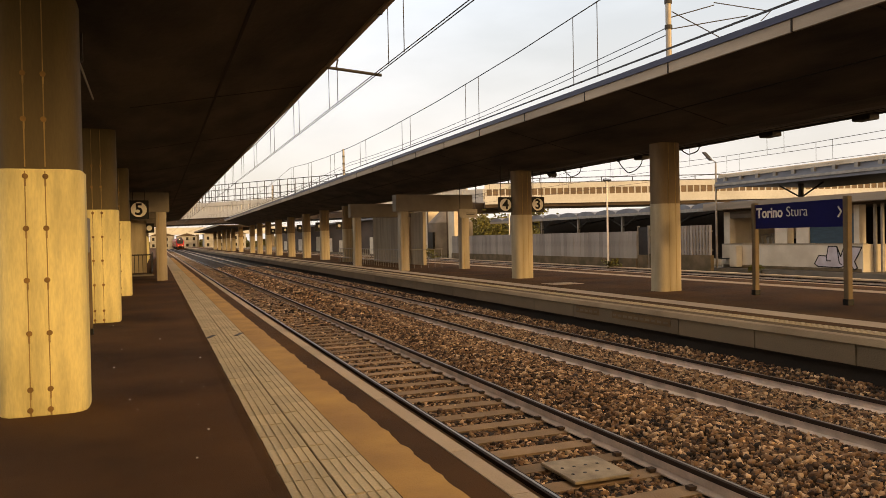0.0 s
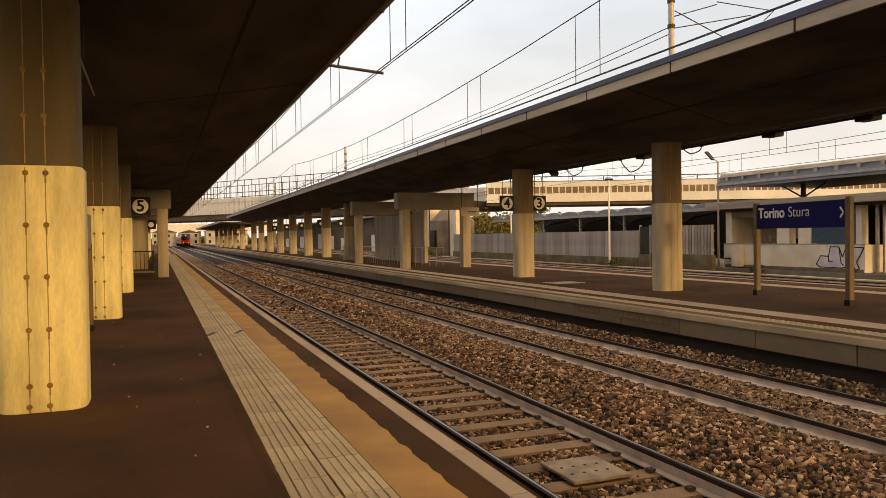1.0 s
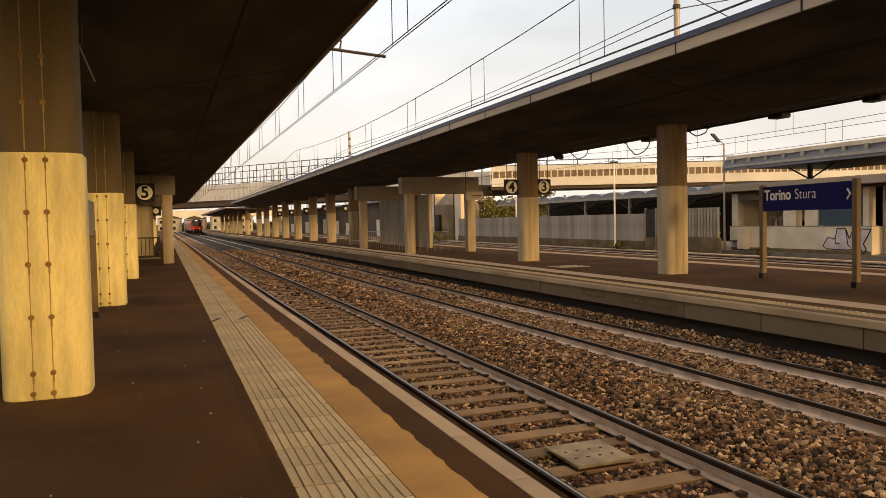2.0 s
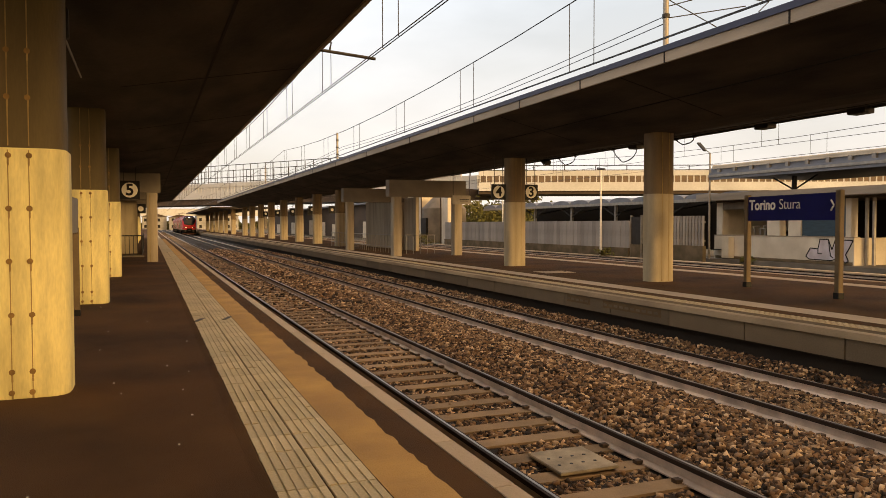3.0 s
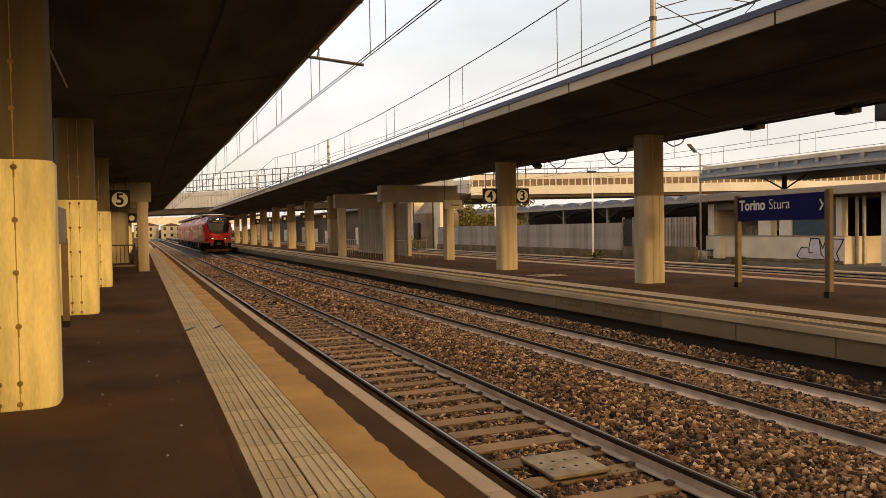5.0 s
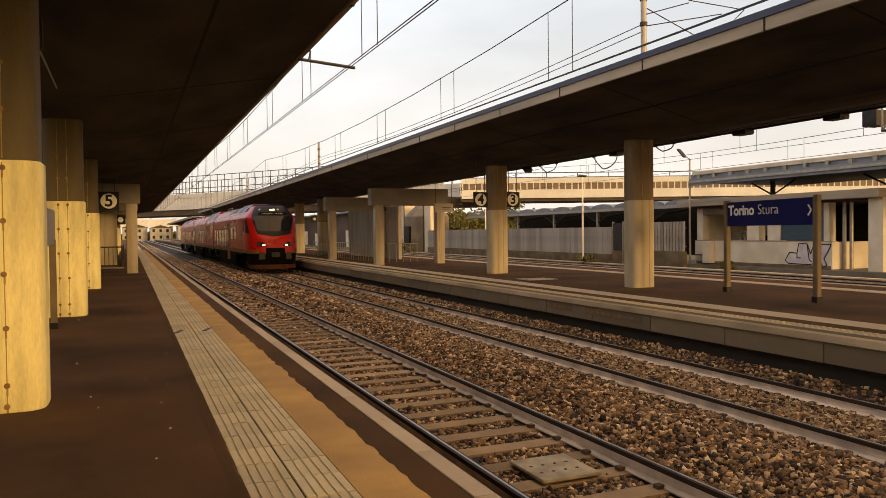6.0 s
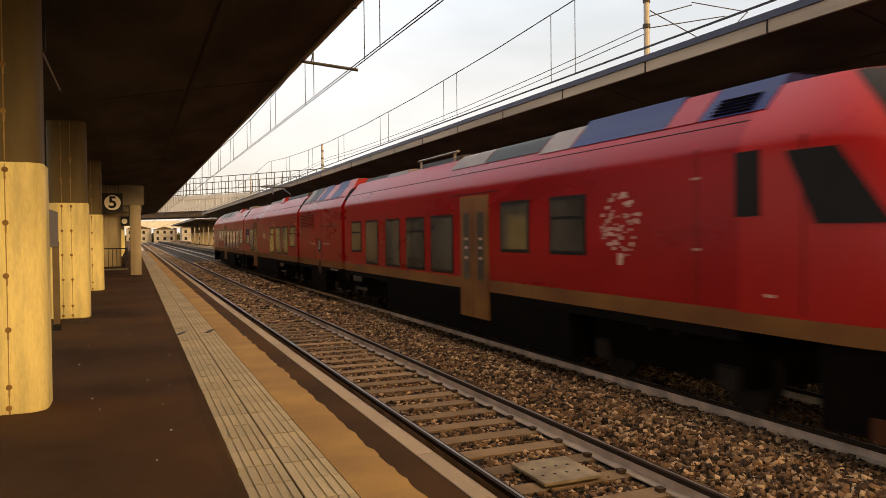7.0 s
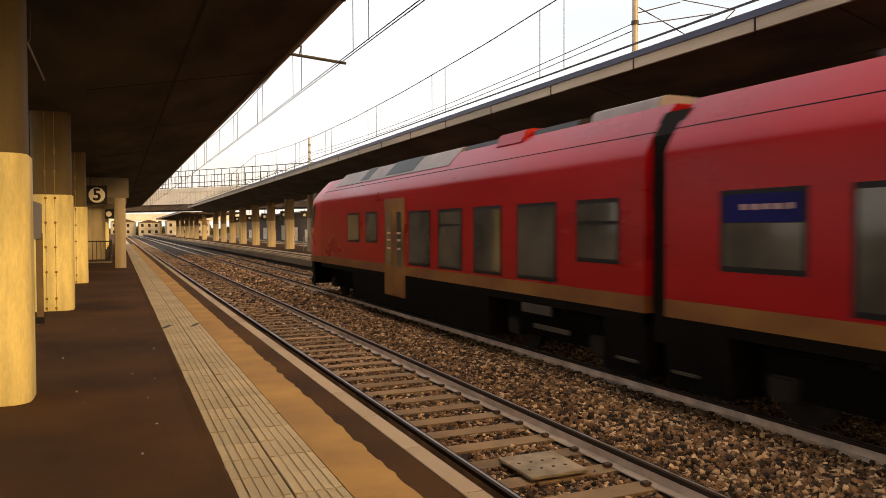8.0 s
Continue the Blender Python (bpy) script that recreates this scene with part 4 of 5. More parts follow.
for i, (x, y, s) in enumerate(((28.6, 42.8, 0.5), (29.0, 79.5, 1.0), (28.9, 82.5, 0.9), (31.8, 33.2, 0.35))):
    b = thing("shrub", "dry yellow-green shrub on the track side", "shrub", (x, y, -0.75), "shrubs")
    part("stem", rods(0.02, ((0, 0, -0.2), (0, 0, 0.5 * s)), sides=5), BARK, b)
    leaf_crown("foliage", (0, 0, 0.55 * s), (1.3 * s, 1.8 * s, 0.9 * s), 140, b, 60 + i)


# a further road bridge across the line
rb = thing("road_bridge", "pale concrete road bridge far down the line", "bridge", (-160, 398, 0), kind="structure")
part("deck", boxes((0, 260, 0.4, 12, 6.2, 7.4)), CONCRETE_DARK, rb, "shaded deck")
part("edge_beam", boxes((0, 260, 0, 0.4, 6.0, 8.2)), VIADUCT, rb, "pale edge beam")
part("parapet", boxes((0, 260, 0.05, 0.35, 8.2, 9.6)), VIADUCT, rb, "pale parapet")
for i in range(14):
    part("pier", boxes((8 + 19 * i, 9.4 + 19 * i, 3, 9, -1.0, 6.2)), CONCRETE, rb, "grey pier")


# pale houses at the far end of the line
def far_house(x, y, w, d, h, label):
    f = thing("house", label, "house", (x, y, -1.0), "houses at the end of the line")
    part("wall", boxes((0, w, 0, d, 0, h)), RENDER, f, "pale rendered walls")
    bm = bmesh.new()
    prism(bm, [(-0.5, h), (w + 0.5, h), (w / 2, h + w * 0.16)], -0.4, d + 0.4)
    part("roof", bm, CONCRETE_DARK, f, "dark roof")
    for i in range(int(w // 3)):
        for j in range(int(h // 3)):
            part("window", boxes((1 + 3 * i, 2.1 + 3 * i, -0.06, 0.05, 1.1 + 3 * j, 2.5 + 3 * j)), BLACK, f, "dark window")


far_house(-34, 352, 13, 12, 6.0, "pale two-storey house at the end of the line")
far_house(-17, 372, 12, 12, 5.6, "pale two-storey house at the end of the line")
far_house(-3, 380, 11, 12, 6.4, "cream two-storey house at the end of the line")
far_house(9, 372, 9, 12, 6.0, "cream two-storey house at the end of the line")
far_house(20, 350, 18, 14, 6.6, "pale low house at the end of the line")


# long dark shed beyond the further tracks
shed = thing("shed", "long dark concrete shed with pale doors beyond the further tracks", "shed", (37.5, 115, -1.0))
part("wall", boxes((0, 9, 0, 130, 0, 6.2)), CONCRETE_DARK, shed, "dark concrete walls")
part("roof", boxes((-1.2, 9.6, -0.8, 130.8, 6.2, 6.55)), ROOF_GREY, shed, "flat sheet roof", bevel=0.05)
for i in range(10):
    part("door", boxes((-0.08, 0.05, 3 + 12.6 * i, 8.4 + 12.6 * i, 0.0, 2.6 + 0.5 * (i % 3))), PLASTER, shed, "pale door")
for i in range(3):
    part("door", boxes((0.8 + 2.8 * i, 2.6 + 2.8 * i, -0.08, 0.05, 0.0, 2.9)), PLASTER, shed, "pale door")


# woods at the horizon
def far_woods(y, x0, x1, h, n, seed):
    r = np.random.default_rng(seed)
    px = r.uniform(x0, x1, n)
    top = h * (0.75 + 0.25 * np.sin(px * 0.11) + 0.15 * np.sin(px * 0.43 + 1))
    pz = -1.0 + top * r.random(n) ** 0.7
    py = y + r.uniform(-6, 6, n)
    a, b = r.normal(0, 0.9, (n, 3)), r.normal(0, 0.9, (n, 3))
    c = np.stack((px, py, pz), 1)
    co = np.stack((c - a, c + b, c + a, c - b), 1).reshape(-1, 3)
    me = bpy.data.meshes.new("far_woods")
    me.from_pydata(co.tolist(), [], [(4 * i, 4 * i + 1, 4 * i + 2, 4 * i + 3) for i in range(n)])
    me.materials.append(LEAF)
    return tagged(new("far_woods", me), "dark green belt of trees at the horizon", "woods", kind="stuff")


far_woods(430, -170, 260, 5.0, 7000, 4)

# plain wall added left of the near platform to cut off sky light
tagged(part("light_block_wall", boxes((-5.45, -5.2, Y0, 24.0, -1.0, 1.5), (-5.45, -5.2, 24.0, 125.0, -1.0, 4.6)), CONCRETE), "plain grey wall added along the near platform to block light", "wall", kind="structure")
# ---- the train ----
CAR_A, CAR_P, CAR_B, CAR_C = (0.0, 19.03), (19.42, 25.98), (26.37, 41.98), (42.37, 61.4)
SIDE = 1.41
train = thing("passenger_train", "red regional train with ochre stripe, dark underframe and lit headlamps", "train", (T2, 100, RAIL_Z))


def shell(z):
    """Half width of the body at height z above the rail."""
    if z < 3.05:
        return SIDE - 0.05 * max(0, (0.9 - z))
    return SIDE - 0.50 * ((z - 3.05) / 0.70) ** 1.35


def hull(bm, zs, y0, y1):
    pts = [(shell(z), z) for z in zs] + [(-shell(z), z) for z in reversed(zs)]
    prism(bm, pts, y0, y1)


def nose_y(z):
    """How far the front lies behind the tip at height z."""
    if z < 1.0:
        return 0.12 * (1.0 - z)
    if z < 1.9:
        return 0.10 * (z - 1.0)
    return 0.09 + 0.42 * (z - 1.9) + 0.28 * max(0, z - 2.9) ** 2 * 2.0


NOSE = 2.6


def nose_point(u, z, out=0.0):
    """A point of the nose: u runs from -1 (side) through 0 (tip) to 1."""
    w = shell(z) + out
    a = u * math.pi / 2
    ex = 0.42
    x = w * math.copysign(abs(math.sin(a)) ** 0.75, a)
    d0 = nose_y(z) - out
    y = d0 + (NOSE - d0) * (1 - abs(math.cos(a)) ** ex)
    return x, y, z


def nose_patch(bm, u0, u1, z0, z1, nu, nz, out, sgn, y_end):
    grid = []
    for j in range(nz + 1):
        z = z0 + (z1 - z0) * j / nz
        ring = []
        for i in range(nu + 1):
            x, y, zz = nose_point(u0 + (u1 - u0) * i / nu, z, out)
            ring.append(bm.verts.new((x, y_end + sgn * y, zz)))
        grid.append(ring)
    for j in range(nz):
        for i in range(nu):
            f = (grid[j][i], grid[j][i + 1], grid[j + 1][i + 1], grid[j + 1][i])
            bm.faces.new(f if sgn > 0 else f[::-1])
    return grid


def lean_patch(bm, low, high, z0, z1, nu, nz, out, sgn, y_end, dip=0.0):
    """A patch of the nose whose ends lean: low and high are its spans of u below and above."""
    grid = []
    for j in range(nz + 1):
        k = j / nz
        a, b = low[0] + (high[0] - low[0]) * k, low[1] + (high[1] - low[1]) * k
        ring = []
        for i in range(nu + 1):
            u = a + (b - a) * i / nu
            z = z0 + (z1 - z0) * k - dip * (1 - k) * (1 - abs(2 * i / nu - 1))
            x, y, zz = nose_point(u, z, out)
            ring.append(bm.verts.new((x, y_end + sgn * y, zz)))
        grid.append(ring)
    for j in range(nz):
        for i in range(nu):
            f = (grid[j][i], grid[j][i + 1], grid[j + 1][i + 1], grid[j + 1][i])
            bm.faces.new(f if sgn > 0 else f[::-1])


ROOF_Z = 3.75


def side_panel(parent, name, material, y0, y1, z0, z1, depth=0.006, label=""):
    for s in (-1, 1):
        x0, x1 = sorted((s * (SIDE - 0.02), s * (SIDE + depth)))
        part(name, boxes((x0, x1, y0, y1, z0, z1)), material, parent, label)


def train_window(parent, y0, y1, z0, z1, vent=False):
    for s in (-1, 1):
        x0, x1 = sorted((s * (SIDE - 0.02), s * (SIDE + 0.004)))
        w = part("window", boxes((x0, x1, y0, y1, z0, z1)), BLACK, train, "black window frame")
        x0, x1 = sorted((s * SIDE, s * (SIDE + 0.009)))
        part("pane", boxes((x0, x1, y0 + 0.06, y1 - 0.06, z0 + 0.06, z1 - (0.36 if vent else 0.06))), GLASS_DARK, w, "tinted glass pane")
        if vent:
            part("pane", boxes((x0, x1, y0 + 0.06, y1 - 0.06, z1 - 0.31, z1 - 0.06)), GLASS_DARK, w, "hinged vent pane")


def train_door(parent, y0, y1):
    for s in (-1, 1):
        x0, x1 = sorted((s * (SIDE - 0.03), s * (SIDE + 0.008)))
        d = part("door", boxes((x0, x1, y0, y1, 0.52, 2.88)), GOLD, train, "ochre double door")
        w = (y1 - y0) / 2
        for k in (0, 1):
            a = y0 + k * w
            x2, x3 = sorted((s * SIDE, s * (SIDE + 0.014)))
            part("door_leaf", boxes((x2, x3, a + 0.03, a + w - 0.03, 0.55, 2.74)), GOLD, d)
            x2, x3 = sorted((s * SIDE, s * (SIDE + 0.018)))
            part("door_pane", boxes((x2, x3, a + 0.2, a + w - 0.18, 1.25, 2.55)), GLASS_DARK, d, "tinted door pane")
            for z in (1.65, 1.85, 2.02):
                x2, x3 = sorted((s * SIDE, s * (SIDE + 0.021)))
                part("door_decal", boxes((x2, x3, a + 0.26, a + w - 0.24, z, z + 0.05)), DECAL, d)


def bogie(y):
    b = part("bogie", boxes((-1.1, 1.1, y - 1.6, y + 1.6, 0.34, 0.85)), SKIRT, train, "near-black bogie frame", bevel=0.04)
    for dy in (-1.25, 1.25):
        for s in (-1, 1):
            bm = bmesh.new()
            disc(bm, (s * 0.70, y + dy, 0.44), 0.43, (s, 0, 0), 0.13, 28)
            part("wheel", bm, WHEEL, b, "steel wheel")
    for s in (-1, 1):
        for dy in (-0.25, 0.25):
            part("damper", rods(0.09, ((s * 1.0, y + dy, 0.55), (s * 1.0, y + dy, 0.95))), WHEEL, b)
        for dy in (-1.25, 1.25):
            part("axle_box", boxes((min(s * 0.98, s * 1.16), max(s * 0.98, s * 1.16), y + dy - 0.2, y + dy + 0.2, 0.3, 0.58)), WHEEL, b, bevel=0.03)


BOGIES = (4.3, 16.6, 19.9, 25.6, 29.2, 39.2, 45.0, 57.0)


def car(y0, y1, nose=0):
    """A car's body between y0 and y1; nose -1: at y0, 1: at y1."""
    a, b = (y0 + NOSE if nose < 0 else y0), (y1 - NOSE if nose > 0 else y1)
    bm = bmesh.new()
    hull(bm, [1.28, 2.0, 3.0, 3.05, 3.12, 3.24, 3.38, 3.52, 3.65, ROOF_Z], a, b)
    body = part("car_body", bm, RED, train, "red painted car body", smooth=True)
    bm = bmesh.new()
    hull(bm, [1.06, 1.28], a, b)
    part("stripe", bm, GOLD, body, "ochre stripe")
    cuts = sorted(y for y in BOGIES if a - 2 < y < b + 2)
    edges = [a] + [e for y in cuts for e in (max(a, y - 1.75), min(b, y + 1.75))] + [b]
    for i in range(0, len(edges), 2):
        if edges[i + 1] - edges[i] > 0.1:
            bm = bmesh.new()
            hull(bm, [0.22, 0.6, 1.06], edges[i], edges[i + 1])
            part("underframe", bm, SKIRT, body, "near-black underframe")
    bm = bmesh.new()
    hull(bm, [0.93, 1.06], a, b)
    part("sole_bar", bm, SKIRT, body)
    for s in (-1, 1):
        x0, x1 = sorted((s * (shell(3.36) - 0.03), s * (shell(3.36) + 0.004)))
        part("roof_line", boxes((x0, x1, a, b, 3.352, 3.366)), BLACK, body)
    if nose:
        ye, sgn = (y0, 1) if nose < 0 else (y1, -1)
        n = part("front_end", loft_nose(1.06, ROOF_Z, ye, sgn), RED_LIT, train, "red moulded front end in the lit tone", smooth=True)
        bm = bmesh.new()
        nose_patch(bm, -0.93, 0.93, 0.22, 1.06, 28, 3, -0.03, sgn, ye)
        part("front_skirt", bm, SKIRT, n, "dark front skirt", smooth=True)
        bm = bmesh.new()
        nose_patch(bm, -1, -0.37, 1.06, 1.26, 12, 1, 0.006, sgn, ye)
        part("stripe", bm, GOLD, n, "ochre stripe")
        bm = bmesh.new()
        nose_patch(bm, 0.37, 1, 1.06, 1.26, 12, 1, 0.006, sgn, ye)
        part("stripe", bm, GOLD, n, "ochre stripe")
        bm = bmesh.new()
        lean_patch(bm, (-0.39, 0.39), (-0.69, 0.69), 2.17, 3.742, 36, 18, 0.010, sgn, ye, 0.16)
        w = part("windscreen_mask", bm, BLACK, train, "black windscreen surround", smooth=True)
        bm = bmesh.new()
        lean_patch(bm, (-0.36, 0.36), (-0.545, 0.545), 2.33, 3.16, 30, 10, 0.018, sgn, ye, 0.03)
        part("windscreen", bm, SCREEN, w, "large dark windscreen", smooth=True)
        bm = bmesh.new()
        nose_patch(bm, -0.34, 0.34, 3.22, 3.38, 16, 3, 0.02, sgn, ye)
        d = part("destination_display", bm, SKIRT, w, "dark destination display with amber writing", smooth=True)
        for k in range(9):
            u = -0.24 + 0.054 * k
            bm = bmesh.new()
            nose_patch(bm, u, u + (0.036 if k % 4 else 0.022), 3.275, 3.325, 3, 1, 0.024, sgn, ye)
            part("writing_bar", bm, AMBER, d)
        bm = bmesh.new()
        nose_patch(bm, -0.035, 0.035, 3.5, 3.58, 4, 2, 0.022, sgn, ye)
        part("top_lamp", bm, LAMP if nose < 0 else BLACK, w, "lit top lamp" if nose < 0 else "")
        for u in (-0.38, 0.10):
            bm = bmesh.new()
            nose_patch(bm, u, u + 0.06, 3.5, 3.6, 4, 2, 0.022, sgn, ye)
            part("top_lamp", bm, GALV, w, "unlit grey top lamp")
        bm = bmesh.new()
        nose_patch(bm, -0.17, 0.17, 0.55, 1.38, 12, 4, 0.01, sgn, ye)
        part("coupler_recess", bm, SKIRT, n, "black coupler opening")
        bm = rods(0.13, ((0, ye - sgn * 0.28, 0.98), (0, ye + sgn * 0.3, 0.98)))
        box(bm, -0.22, 0.22, ye - 0.12, ye + 0.12, 0.86, 1.12)
        part("coupler", bm, STEEL_DARK, n, "grey automatic coupler")
        for s in (-1, 1):
            bm = bmesh.new()
            lean_patch(bm, (s * 0.695, s * 0.92), (s * 0.82, s * 0.962), 2.21, 2.95, 24, 8, 0.014, sgn, ye)
            part("cab_window", bm, BLACK, n, "black cab side window", smooth=True)
            bm = bmesh.new()
            lean_patch(bm, (s * 0.12, s * 0.415), (s * 0.24, s * 0.43), 1.46, 1.70, 12, 4, 0.012, sgn, ye)
            h = part("headlamp_housing", bm, BLACK, train, "black headlamp housing")
            bm = bmesh.new()
            nose_patch(bm, s * 0.185, s * 0.255, 1.495, 1.56, 5, 3, 0.022, sgn, ye)
            part("headlamp", bm, LAMP if nose < 0 else BLACK, h, "lit headlamp" if nose < 0 else "")
            bm = bmesh.new()
            nose_patch(bm, s * 0.31, s * 0.40, 1.49, 1.66, 4, 3, 0.022, sgn, ye)
            part("side_lamp", bm, LENS, h, "unlit lens")
            bm = bmesh.new()
            nose_patch(bm, s * 0.185, s * 0.345, 0.74, 1.14, 6, 3, 0.07, sgn, ye)
            part("buffer_pad", bm, PAD, n, "grey energy-absorbing buffer")
        bm = bmesh.new()
        nose_patch(bm, -0.80, 0.80, 0.20, 0.44, 28, 3, 0.02, sgn, ye)
        part("rail_guard", bm, PLOUGH, n, "dusty brown rail guard")
    return body


def loft_nose(z0, z1, ye, sgn):
    bm = bmesh.new()
    grid = nose_patch(bm, -1, 1, z0, z1, 96, 24, 0.0, sgn, ye)
    bm.faces.new(grid[-1] if sgn < 0 else grid[-1][::-1])
    return bm


def roof_gear(body, items):
    for y0, y1, w, h, m, lab in items:
        bm = bmesh.new()
        prism(bm, [(-w, ROOF_Z - 0.1), (w, ROOF_Z - 0.1), (w * 0.9, ROOF_Z + h * 0.8), (w * 0.75, ROOF_Z + h), (-w * 0.75, ROOF_Z + h), (-w * 0.9, ROOF_Z + h * 0.8)], y0, y1)
        part("roof_unit", bm, m, body, lab, bevel=0.02)


def roof_cover(body, y0, y1, material, label, z0=3.47, h=0.22, louvres=0, out=0.014):
    """A cover that lies on the roof's shoulder and over its top."""
    zs = [z0, 3.56, 3.65, ROOF_Z]
    bm = bmesh.new()
    pts = [(shell(z) + out, z) for z in zs] + [(shell(ROOF_Z) - 0.10, ROOF_Z + h)]
    prism(bm, pts + [(-x, z) for x, z in reversed(pts)], y0, y1)
    c = part("roof_cover", bm, material, body, label, smooth=True)
    for i in range(louvres):
        z = z0 + 0.03 + 0.045 * i
        for s in (-1, 1):
            x = s * (shell(z) + 0.012)
            part("louvre", boxes((min(x, x + s * 0.02), max(x, x + s * 0.02), y0 + 0.2, y0 + 0.85, z, z + 0.02)), SKIRT, c)
    return c


A = car(*CAR_A, nose=-1)
g = 19.2
for y0, y1, v in ((0.95, 2.0, 1), (2.44, 3.61, 0), (4.24, 5.37, 0), (5.83, 7.08, 1), (7.46, 8.73, 0)):
    train_window(A, g - y1, g - y0, 1.64 if y0 < 1 else 1.32, 2.55, False if not v else True)
train_door(A, g - 10.4, g - 9.1)
for y0, y1 in ((10.87, 11.94), (12.59, 13.63)):
    train_window(A, g - y1, g - y0, 1.81, 2.71, y0 > 12)
for dy in (15.95, 17.45):
    side_panel(A, "door_joint", SEAM_DARK, g - dy - 0.006, g - dy + 0.006, 1.3, 3.1, 0.004)
side_panel(A, "cab_door_window", BLACK, g - 16.9, g - 16.55, 2.3, 3.0, 0.008, "narrow black cab door window")
roof_cover(A, 2.45, 3.5, ROOF_BLUE, "blue louvred roof cover", h=0.13, louvres=5)
roof_cover(A, 3.52, 4.1, RED, "red roof bridge", h=0.13)
roof_cover(A, 4.12, 6.35, ROOF_BLUE, "blue roof cover", h=0.16)
roof_cover(A, 6.4, 7.35, ROOF_GEAR, "grey roof cover", h=0.10)
roof_cover(A, 7.4, 9.55, STEEL_DARK, "dark grey roof cover", z0=3.52, h=0.08)
roof_cover(A, 9.6, 11.2, ROOF_GEAR, "pale grey roof cover", z0=3.52, h=0.08)
roof_gear(A, [(4.9, 6.2, 0.62, 0.24, ROOF_GEAR, "pale roof housing"), (11.4, 13.9, 0.9, 0.16, STEEL_DARK, "dark roof unit"), (14.5, 16.2, 0.98, 0.10, ROOF_GEAR, "grey roof cover"), (16.5, 18.7, 0.85, 0.15, STEEL_DARK, "dark roof unit")])
part("hand_rail", rods(0.025, ((-0.86, 11.4, ROOF_Z + 0.22), (-0.86, 13.9, ROOF_Z + 0.22)), ((-0.86, 11.6, ROOF_Z), (-0.86, 11.6, ROOF_Z + 0.22)), ((-0.86, 13.7, ROOF_Z), (-0.86, 13.7, ROOF_Z + 0.22))), GALV, A, "pale roof rail")
for z, y0, y1 in ((1.92, 3.2, 3.32), (2.75, 3.2, 3.34), (1.45, 2.1, 2.22)):
    side_panel(A, "grab_strip", DECAL, y0, y1, z, z + 0.03, 0.012)
side_panel(A, "door_header", SEAM_DARK, 8.4, 10.6, 2.915, 2.93, 0.006)
# pale flower-like decal of small patches
rnd = random.Random(5)
for s in (-1, 1):
    bm = bmesh.new()
    for k in range(70):
        a, r = rnd.uniform(0, 6.28), 0.42 * math.sqrt(rnd.random())
        y, z = g - 14.45 + r * math.cos(a), 2.25 + r * 1.05 * math.sin(a)
        x0, x1 = sorted((s * SIDE, s * (SIDE + 0.005)))
        e = rnd.uniform(0.018, 0.045)
        box(bm, x0, x1, y - e, y + e, z - e * 0.6, z + e * 0.6)
    box(bm, *sorted((s * SIDE, s * (SIDE + 0.005))), g - 14.5, g - 14.4, 1.7, 1.86)
    part("decal", bm, DECAL, A, "pale flower-shaped decal", kind="stuff")

P = car(*CAR_P)
g = 26.1
for i in range(9):
    z = 2.46 + 0.056 * i
    side_panel(P, "grille_gap", SEAM_DARK, g - 2.72, g - 0.5, z + 0.02, z + 0.038, 0.004)
    side_panel(P, "grille_slat", RED, g - 2.72, g - 0.5, z, z + 0.02, 0.03)
side_panel(P, "panel_joint", SEAM_DARK, CAR_P[0] + 0.1, g - 3.9, 2.43, 2.445, 0.004)
for y in (g - 3.95, g - 2.95):
    side_panel(P, "panel_joint", SEAM_DARK, y - 0.006, y + 0.006, 1.3, 3.04, 0.004)
for s in (-1, 1):
    bm = bmesh.new()
    rod(bm, (s * (SIDE - 0.02), g - 3.6, 1.78), (s * (SIDE + 0.008), g - 3.6, 1.78), 0.25, 20)
    hatch = part("hatch", bm, PAD, train, "round grey filler hatch")
    x0, x1 = sorted((s * SIDE, s * (SIDE + 0.012)))
    for a, b, z0, z1 in ((3.72, 3.50, 1.66, 1.72), (3.68, 3.56, 1.74, 1.86), (3.70, 3.52, 1.89, 1.94)):
        part("print_bar", boxes((x0, x1, g - a, g - b, z0, z1)), DECAL, hatch, "pale worn print")
    bm = bmesh.new()
    rod(bm, (s * (SIDE - 0.03), g - 3.65, 1.02), (s * (SIDE + 0.005), g - 3.65, 1.02), 0.24, 18)
    part("filler_stain", bm, PLOUGH, P, "brown splash below the filler")
side_panel(P, "step_plate", GALV, CAR_P[0] + 0.5, CAR_P[0] + 1.35, 0.99, 1.03, 0.03, "pale step plate")
for y in (2.42, 4.72):
    side_panel(P, "grab_strip", DECAL, g - y - 0.42, g - y + 0.42, 1.83, 1.875, 0.01)
roof_cover(P, 19.5, 20.35, RED, "red roof bridge", z0=3.40)
roof_cover(P, 20.37, 21.6, ROOF_BLUE, "blue roof cover", z0=3.40)
roof_cover(P, 21.62, 22.5, RED, "red roof bridge", z0=3.40, h=0.17)
roof_cover(P, 22.52, 23.5, ROOF_BLUE, "blue roof cover", z0=3.40, h=0.2)
roof_cover(P, 23.52, 23.85, RED, "red roof bridge", z0=3.40, h=0.17)
roof_cover(P, 23.87, 25.1, BLACK, "dark roof panel", z0=3.42, h=0.19)
roof_cover(P, 25.12, 25.9, ROOF_GEAR, "pale grey roof cover", z0=3.40, h=0.17)

B = car(*CAR_B)
g = 26.2
for y0, y1, v in ((0.6, 1.64, 1), (2.18, 3.41, 0), (3.78, 5.08, 0), (5.56, 6.73, 2), (12.1, 13.25, 0), (13.72, 14.88, 1)):
    train_window(B, g + y0, g + y1, 1.66 if v == 1 else 1.32, 2.55, v > 0)
train_door(B, g + 10.7, g + 12.0)
